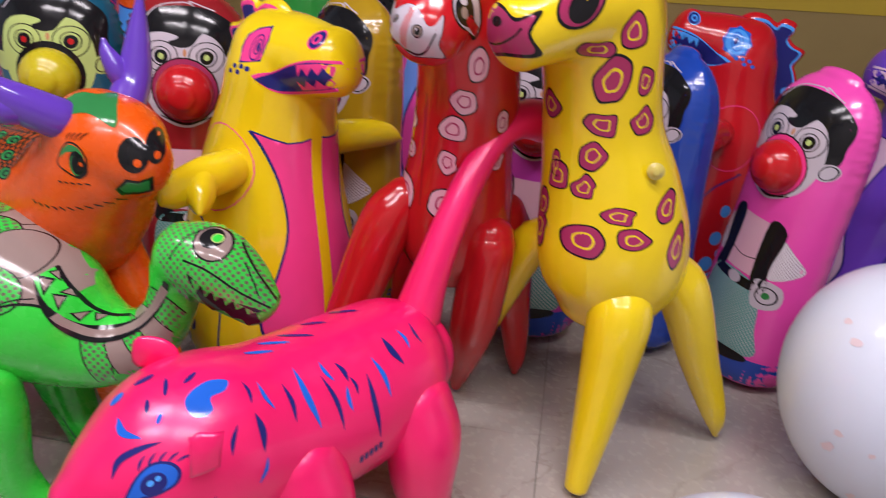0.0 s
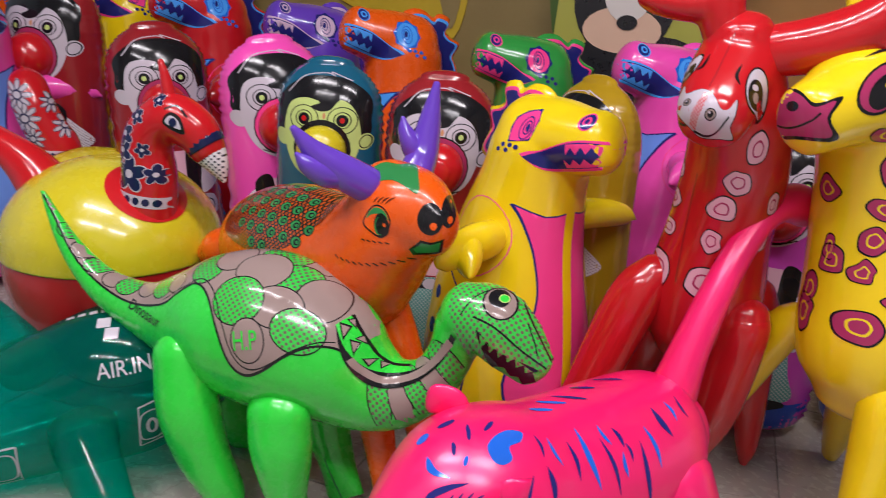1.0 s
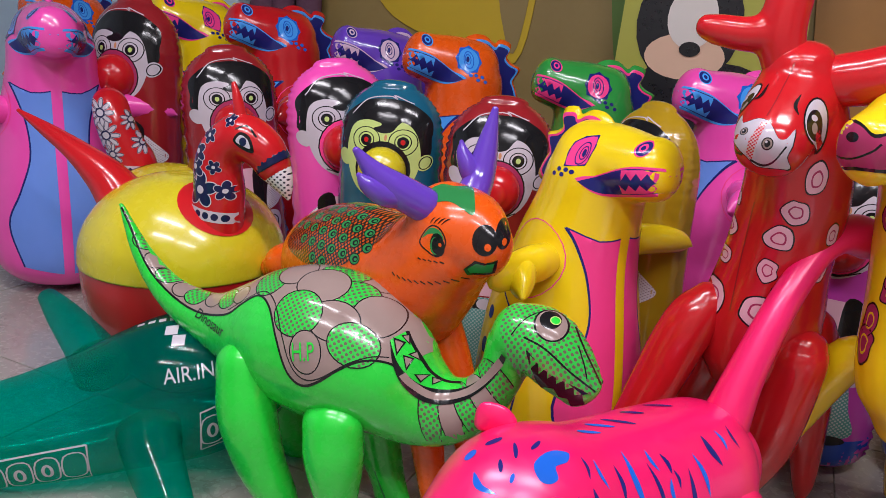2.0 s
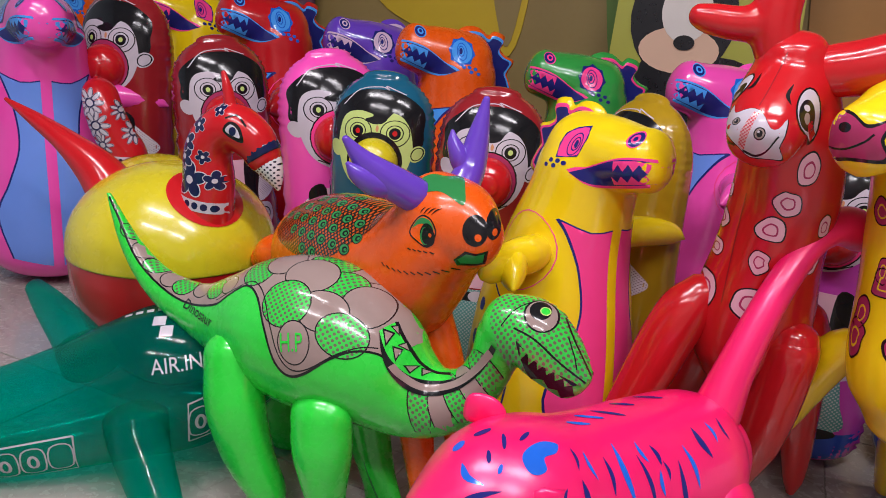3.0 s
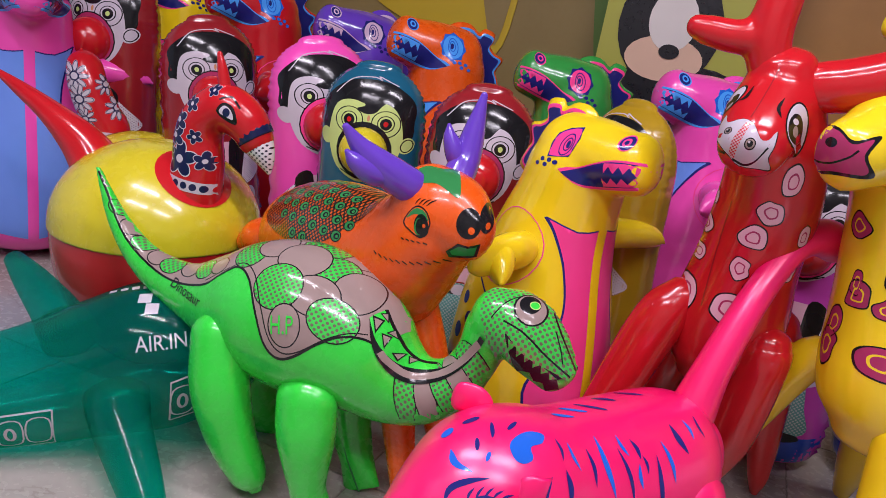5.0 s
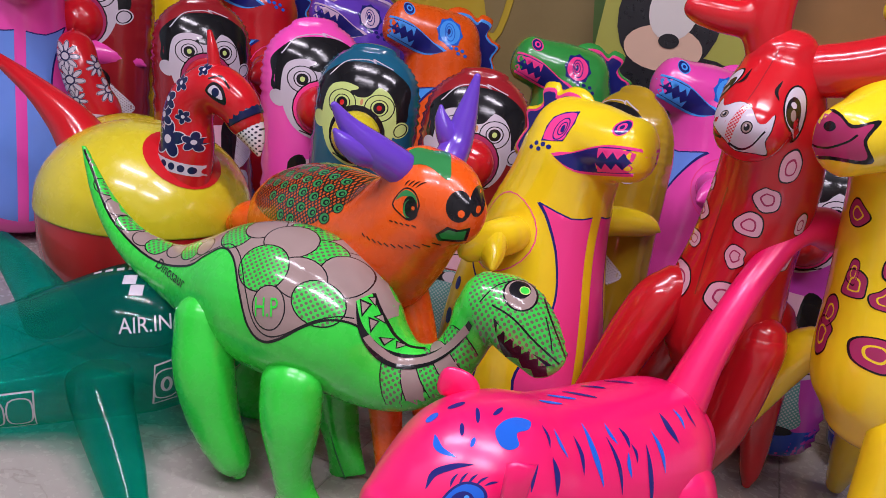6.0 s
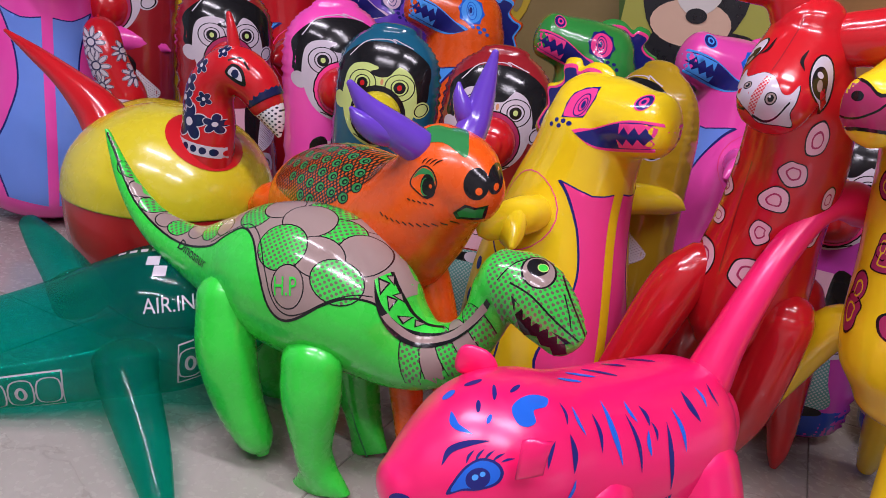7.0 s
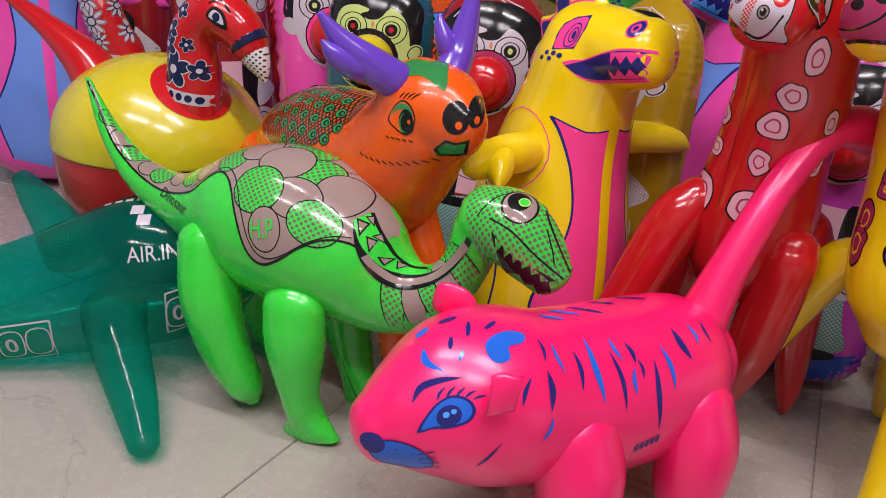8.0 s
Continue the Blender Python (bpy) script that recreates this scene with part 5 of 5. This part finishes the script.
def giraffe():
    ox, oy = 0.385, 1.41
    t = thing("inflatable_giraffe", "yellow inflatable giraffe with mauve printed patches", "inflatable toy", pose(ox, oy, 0))
    bm = bmesh.new()
    loft(bm, [(0.01, 0, 0.305, 0.09), (0.008, 0, 0.36, 0.122), (0.0, 0, 0.43, 0.13), (-0.02, 0, 0.52, 0.117), (-0.045, 0, 0.61, 0.099), (-0.06, -0.01, 0.7, 0.094), (-0.075, -0.02, 0.79, 0.096), (-0.085, -0.03, 0.85, 0.085)], n=32, cap=(0.45, 0.7))
    loft(bm, [(-0.085, -0.035, 0.82, 0.088), (-0.135, -0.09, 0.805, 0.074), (-0.175, -0.135, 0.785, 0.058, 0.06), (-0.205, -0.165, 0.77, 0.048, 0.053)], side=(0.7, -0.7, 0), n=24, cap=(0.6, 0.5))
    bm = fused(bm, 0.007, 6)
    d = Vector((ox - 0.19, oy - 0.2, 0)).normalized()
    p, q = Press(bm, d, grain=0.009), Press(bm, (1, 0.25, 0), grain=0.009)
    h = Press(bm, (0.35, 0.9, 0), grain=0.008)
    part("body", bm, YELLOW, t)
    patches(p, t, [(-0.042, 0.463, 0.036, 0.031), (0.034, 0.473, 0.03, 0.019), (0.005, 0.509, 0.029, 0.015), (-0.054, 0.544, 0.02, 0.019), (-0.049, 0.597, 0.023, 0.023), (-0.041, 0.645, 0.027, 0.021), (-0.037, 0.711, 0.029, 0.038), (-0.065, 0.756, 0.023, 0.014), (-0.019, 0.783, 0.02, 0.025), (0.075, 0.521, 0.015, 0.03), (0.102, 0.456, 0.013, 0.034), (0.015, 0.653, 0.016, 0.021), (0.008, 0.712, 0.012, 0.024), (-0.105, 0.57, 0.009, 0.025), (-0.118, 0.49, 0.01, 0.028)], I_MAUVE, I_YEL, BLACK, 5)
    patches(q, t, [(0.0, 0.45, 0.03, 0.035), (0.02, 0.66, 0.02, 0.026), (0.04, 0.55, 0.024, 0.024)], I_MAUVE, I_YEL, BLACK, 9)
    h.put("muzzle", t, [(smooth_poly([(-0.22, 0.805), (-0.15, 0.812), (-0.118, 0.797), (-0.09, 0.808), (-0.096, 0.779), (-0.086, 0.75), (-0.137, 0.744), (-0.22, 0.73)]), BLACK), (smooth_poly([(-0.22, 0.8), (-0.15, 0.808), (-0.118, 0.792), (-0.096, 0.802), (-0.1, 0.779), (-0.093, 0.754), (-0.137, 0.749), (-0.22, 0.735)]), I_MAUVE), (ell(-0.147, 0.789, 0.009, 0.007), BLACK), (line([(-0.2, 0.76), (-0.15, 0.758), (-0.12, 0.772), (-0.108, 0.785)], 0.003), BLACK)], "mauve printed muzzle")
    h.put("eye", t, [(ell(-0.053, 0.822, 0.024, 0.037, -8), BLACK), (ell(-0.053, 0.822, 0.021, 0.033, -8), I_MAUVE), (ell(-0.05, 0.818, 0.0145, 0.025, -8), BLACK), (ell(-0.046, 0.83, 0.004, 0.008, -30), I_YEL), (line([(-0.085, 0.86), (-0.065, 0.872), (-0.04, 0.87)], 0.005, 5, True), BLACK)], "large printed eye")
    bm = bmesh.new()
    loft(bm, [(0.02, 0, 0, 0.013), (0.02, 0, 0.003, 0.0135), (0.02, 0, 0.006, 0.009), (0.02, 0, 0.009, 0.006)], side=(1, 0, 0), n=16, cap=(0.2, 0.2))
    bmesh.ops.transform(bm, matrix=Matrix.Translation((0.012, -0.098, 0.582)) @ Matrix.Rotation(radians(85), 4, "X"), verts=bm.verts)
    part("valve", bm, vinyl("clear_valve_plastic", (0.6, 0.5, 0.12), 0.12), t, "clear plastic inflation valve")
    for s in (-1, 1):
        horn = part("horn", loft(bmesh.new(), [(-0.1 + s * 0.035, -0.02 - s * 0.03, 0.89, 0.016), (-0.105 + s * 0.04, -0.015 - s * 0.035, 0.945, 0.012), (-0.11 + s * 0.045, -0.015 - s * 0.04, 0.965, 0.02), (-0.112 + s * 0.046, -0.015 - s * 0.04, 0.985, 0.015)], side=(1, 0, 0), n=14), YELLOW, t)
        part("ear", loft(bmesh.new(), [(-0.06 + s * 0.06, -0.03 - s * 0.05, 0.88, 0.02), (-0.05 + s * 0.1, -0.03 - s * 0.08, 0.9, 0.024, 0.012), (-0.04 + s * 0.135, -0.03 - s * 0.11, 0.905, 0.006)], side=(0, 0, 1), n=14), YELLOW, t)
    leg("leg", t, [(0.02, -0.085, 0.36, 0.045, 0.045), (0.02, -0.1, 0.32, 0.053), (0.01, -0.12, 0.2, 0.042), (-0.005, -0.15, 0.07, 0.027), (-0.012, -0.165, 0.018, 0.02)], YELLOW, (1, 0, 0))
    leg("leg", t, [(0.105, -0.01, 0.385, 0.04), (0.14, 0.0, 0.34, 0.046), (0.2, 0.025, 0.2, 0.037), (0.26, 0.045, 0.07, 0.024), (0.278, 0.053, 0.012, 0.006)], YELLOW)
    leg("leg", t, [(-0.09, 0.03, 0.41, 0.03), (-0.135, 0.05, 0.38, 0.038), (-0.19, 0.1, 0.22, 0.032), (-0.23, 0.14, 0.07, 0.016), (-0.242, 0.155, 0.012, 0.006)], YELLOW)
    leg("leg", t, [(0.02, 0.09, 0.34, 0.045), (0.03, 0.15, 0.26, 0.045), (0.05, 0.25, 0.1, 0.03), (0.06, 0.3, 0.02, 0.018)], YELLOW, (1, 0, 0))
    return t


def reindeer():
    ox, oy = 0.105, 1.45
    t = thing("inflatable_reindeer", "glossy red inflatable reindeer with chunky antlers and pink patches", "inflatable toy", pose(ox, oy, 0))
    bm = bmesh.new()
    loft(bm, [(0.0, 0.04, 0.31, 0.075), (0.0, 0.035, 0.36, 0.1), (0.0, 0.025, 0.44, 0.105), (0.005, 0.0, 0.55, 0.09), (0.01, -0.04, 0.67, 0.085), (-0.004, -0.075, 0.77, 0.074), (-0.02, -0.1, 0.84, 0.064), (-0.026, -0.11, 0.885, 0.05)], n=32, side=(1, 0, 0), cap=(0.45, 0.6))
    loft(bm, [(-0.024, -0.11, 0.825, 0.066), (-0.038, -0.145, 0.795, 0.062), (-0.046, -0.18, 0.765, 0.055), (-0.05, -0.195, 0.75, 0.049)], side=(1, 0, 0), n=24, cap=(0.6, 0.45))
    bm = fused(bm, 0.007, 6)
    p, h = Press(bm, (0.05, 1, 0), grain=0.009), Press(bm, (0.1, 0.9, -0.35), grain=0.008)
    part("body", bm, RED, t)
    patches(p, t, [(-0.078, 0.604, 0.012, 0.024), (-0.084, 0.473, 0.018, 0.033), (-0.009, 0.472, 0.034, 0.028), (-0.077, 0.55, 0.011, 0.017), (-0.007, 0.549, 0.02, 0.021), (0.0, 0.608, 0.023, 0.025), (0.017, 0.658, 0.02, 0.022), (0.036, 0.712, 0.017, 0.026), (0.022, 0.512, 0.016, 0.014), (-0.075, 0.66, 0.01, 0.022), (0.07, 0.55, 0.012, 0.02), (0.075, 0.62, 0.01, 0.022)], I_SKIN, I_MAUVE, BLACK, 3)
    mz = [(-0.079, 0.66), (-0.072, 0.678), (-0.067, 0.663), (-0.046, 0.668), (-0.03, 0.661), (-0.016, 0.641), (-0.005, 0.642), (0.003, 0.658), (0.004, 0.635), (0.0, 0.62), (0.006, 0.61), (-0.009, 0.607), (-0.037, 0.607), (-0.054, 0.617), (-0.067, 0.627), (-0.078, 0.643)]
    items = [(smooth_poly([(-0.04 + (x + 0.04) * 1.03, 0.64 + (z - 0.64) * 1.02) for x, z in mz], 3), BLACK), (smooth_poly(mz, 3), WHITE), ([(-0.041, 0.663), (-0.034, 0.66), (-0.044, 0.625), (-0.046, 0.612), (-0.055, 0.619), (-0.054, 0.635)], REDDOT)]
    for x, z, q in ((-0.063, 0.649, 0.0058), (-0.028, 0.632, 0.008)):
        items += [(ell(x, z, q, q), BLACK), (ell(x, z, q * 0.8, q * 0.8), I_GREY), (ell(x, z, q * 0.5, q * 0.55), BLACK), (ell(x - q * 0.2, z + q * 0.25, q * 0.2, q * 0.2), WHITE)]
    items += [(line([(-0.048, 0.613), (-0.03, 0.608), (-0.015, 0.614), (-0.003, 0.632)], 0.0022), BLACK), (line([(-0.076, 0.634), (-0.07, 0.624), (-0.06, 0.619)], 0.0022), BLACK)]
    h.put("muzzle_print", t, items, "white printed muzzle with a small smile")
    for cx, cz, rx, rz, tilt in ((0.026, 0.683, 0.0145, 0.0315, 5), (-0.073, 0.707, 0.0095, 0.027, -32)):
        h.put("eye", t, [(ell(cx, cz, rx + 0.0022, rz + 0.003, tilt), BLACK), (ell(cx, cz, rx, rz, tilt), WHITE), (ell(cx - 0.001, cz - 0.007, rx * 0.72, rz * 0.7, tilt), BLACK), (ell(cx, cz - 0.012, rx * 0.25, rz * 0.26, tilt), I_GREY), (ell(cx - rx * 0.2, cz + 0.002, rx * 0.28, rz * 0.15, tilt), WHITE)], "tall printed eye")
    h.put("eyebrow", t, [(line([(-0.061, 0.702), (-0.052, 0.709), (-0.046, 0.73)], 0.005, 5, True), BLACK)], "short dark eyebrow")
    p.put("seam", t, [(line([(-0.052, 0.46), (-0.05, 0.56), (-0.046, 0.66)], 0.0018), MAROON)], "welded seam", 0.0006)
    h.put("seam", t, [(line([(-0.037, 0.672), (-0.03, 0.7), (-0.018, 0.765)], 0.0018), MAROON)], "welded seam", 0.0006)
    h.put("eyebrow", t, [(line([(0.003, 0.681), (-0.004, 0.695), (0.0, 0.715)], 0.005, 5, True), BLACK)], "short dark eyebrow")
    lf = bmesh.new()
    loft(lf, [(-0.05, -0.11, 0.885, 0.034), (-0.06, -0.11, 0.925, 0.036), (-0.055, -0.11, 0.98, 0.033), (-0.04, -0.11, 1.03, 0.024)], side=(0, 1, 0), n=18)
    loft(lf, [(-0.06, -0.11, 0.925, 0.032), (-0.105, -0.115, 0.918, 0.027), (-0.15, -0.12, 0.922, 0.024), (-0.165, -0.122, 0.925, 0.02)], side=(0, 1, 0), n=16)
    part("antler", fused(lf, 0.006, 4), RED, t, "stubby two-pronged red antler")
    rt = bmesh.new()
    loft(rt, [(0.03, -0.11, 0.86, 0.04), (0.08, -0.12, 0.872, 0.042), (0.14, -0.13, 0.9, 0.04), (0.2, -0.14, 0.96, 0.026)], side=(0, 1, 0), n=18)
    loft(rt, [(0.12, -0.125, 0.895, 0.03), (0.17, -0.135, 0.885, 0.028), (0.23, -0.14, 0.89, 0.022)], side=(0, 1, 0), n=16)
    part("antler", fused(rt, 0.006, 4), RED, t, "stubby two-pronged red antler")
    leg("leg", t, [(-0.085, -0.01, 0.455, 0.036, 0.04), (-0.12, -0.02, 0.4, 0.05), (-0.17, -0.03, 0.25, 0.045), (-0.22, -0.03, 0.1, 0.032), (-0.235, -0.03, 0.02, 0.02)], RED)
    leg("leg", t, [(0.07, -0.04, 0.41, 0.042), (0.07, -0.04, 0.37, 0.046), (0.055, 0.0, 0.2, 0.044), (0.035, 0.06, 0.06, 0.026), (0.03, 0.07, 0.014, 0.012)], RED, (1, 0, 0))
    leg("leg", t, [(0.09, 0.06, 0.42, 0.04), (0.105, 0.08, 0.36, 0.045), (0.13, 0.12, 0.2, 0.035), (0.15, 0.15, 0.06, 0.022), (0.153, 0.155, 0.012, 0.008)], RED, (1, 0, 0))
    leg("leg", t, [(-0.06, 0.09, 0.36, 0.044), (-0.08, 0.13, 0.26, 0.044), (-0.11, 0.2, 0.08, 0.028), (-0.115, 0.21, 0.014, 0.01)], RED, (1, 0, 0))
    return t


giraffe()
reindeer()


# ---- pale balls ----
def pale_ball(label, x, y, rx, rz, tilt):
    t = thing("pale_ball", label, "inflatable ball", pose(x, y, rz), "pale balls")
    bm = bmesh.new()
    bmesh.ops.create_uvsphere(bm, u_segments=40, v_segments=28, radius=1, matrix=Matrix.Rotation(radians(tilt), 4, "Y") @ Matrix.Diagonal((rx, rx, rz, 1)))
    low = min(v.co.z for v in bm.verts)
    bmesh.ops.translate(bm, vec=(0, 0, -rz - low), verts=bm.verts)
    rnd = random.Random(8)
    p = Press(bm, (0.3, 1, -0.3), grain=0.012)
    part("skin", bm, WHITE_BALL, t)
    soft = ink("faint_rose_speckle", (0.74, 0.6, 0.65), 0.4)
    for _ in range(30):
        p.put("speckle", t, [(blob(rnd.uniform(-rx, rx), rnd.uniform(-rz, rz), rnd.uniform(0.004, 0.01), rnd.uniform(0.004, 0.008), rnd, 0.4), soft)], "faint rose speckle")
    return t


pale_ball("large pale egg-shaped ball with faint rose speckles", 0.9, 1.35, 0.19, 0.228, -14)
pale_ball("pale round ball lying near the visitor", 0.52, 0.86, 0.16, 0.16, 0)


# ---- floor tiles ----
TILE = vinyl("vitrified_tile", (0.38, 0.345, 0.31), 0.24, 0.14, 0.03, 0.3)
tn = TILE.node_tree.nodes
tn["Noise Texture"].inputs["Scale"].default_value = 5
tn["Noise Texture"].inputs["Detail"].default_value = 9
tn["Noise Texture"].inputs["Roughness"].default_value = 0.7
veil, line_at, band, tone = tn.new("ShaderNodeTexNoise"), tn.new("ShaderNodeMath"), tn.new("ShaderNodeMapRange"), tn.new("ShaderNodeMixRGB")
veil.inputs["Scale"].default_value, veil.inputs["Detail"].default_value, veil.inputs["Distortion"].default_value = 1.7, 6, 1.1
place = tn.new("ShaderNodeNewGeometry")
line_at.operation = "COMPARE"
line_at.inputs[1].default_value, line_at.inputs[2].default_value = 0.5, 0.0035
tl = TILE.node_tree.links
tl.new(place.outputs["Position"], veil.inputs["Vector"])
tl.new(veil.outputs["Fac"], line_at.inputs[0])
band.inputs[3].default_value, band.inputs[4].default_value = 0.0, 0.3
tl.new(line_at.outputs[0], band.inputs[0])
tl.new(band.outputs[0], tone.inputs[0])
tl.new(tn["Mix (Legacy)"].outputs[0], tone.inputs[1])
tone.inputs[2].default_value = (0.16, 0.13, 0.11, 1)
tl.new(tone.outputs[0], tn["Principled BSDF"].inputs["Base Color"])
tile = bmesh.new()
box(tile, (-0.3988, -0.3988, -0.012), (0.3988, 0.3988, 0.0), 0.0012)
tme = bpy.data.meshes.new("tile")
tile.to_mesh(tme)
tile.free()
tme.materials.append(TILE)
turn = Matrix.Rotation(radians(-4), 4, "Z")
ROOM = ((-3.4, -1.58), (2.6, 3.0))
for i in range(-6, 5):
    for j in range(-4, 5):
        c = turn @ Vector((0.215 + 0.4 + 0.8 * i, 0.77 + 0.8 * j, 0))
        where = Matrix.Translation(c) @ turn
        corners = [where @ Vector((x, y, 0)) for x in (-0.4, 0.4) for y in (-0.4, 0.4)]
        lo, hi = [min(v[k] for v in corners) for k in (0, 1)], [max(v[k] for v in corners) for k in (0, 1)]
        if lo[0] > ROOM[1][0] or hi[0] < ROOM[0][0] or lo[1] > ROOM[1][1] or hi[1] < ROOM[0][1]:
            continue
        piece = tme
        if lo[0] < ROOM[0][0] or hi[0] > ROOM[1][0] or lo[1] < ROOM[0][1] or hi[1] > ROOM[1][1]:
            # a tile cut along the wall
            bm = bmesh.new()
            bm.from_mesh(tme)
            back = where.inverted()
            for k in (0, 1):
                for edge, sign in ((ROOM[0][k], -1), (ROOM[1][k], 1)):
                    out = Vector((sign, 0, 0)) if k == 0 else Vector((0, sign, 0))
                    co = Vector((edge, 0, 0)) if k == 0 else Vector((0, edge, 0))
                    bmesh.ops.bisect_plane(bm, geom=bm.verts[:] + bm.edges[:] + bm.faces[:], plane_co=back @ co, plane_no=back.to_3x3() @ out, clear_outer=True)
            if not bm.faces:
                bm.free()
                continue
            piece = bpy.data.meshes.new("tile")
            bm.to_mesh(piece)
            bm.free()
            piece.materials.append(TILE)
        ob = new("tile", piece)
        ob.parent = floor
        ob.matrix_basis = where
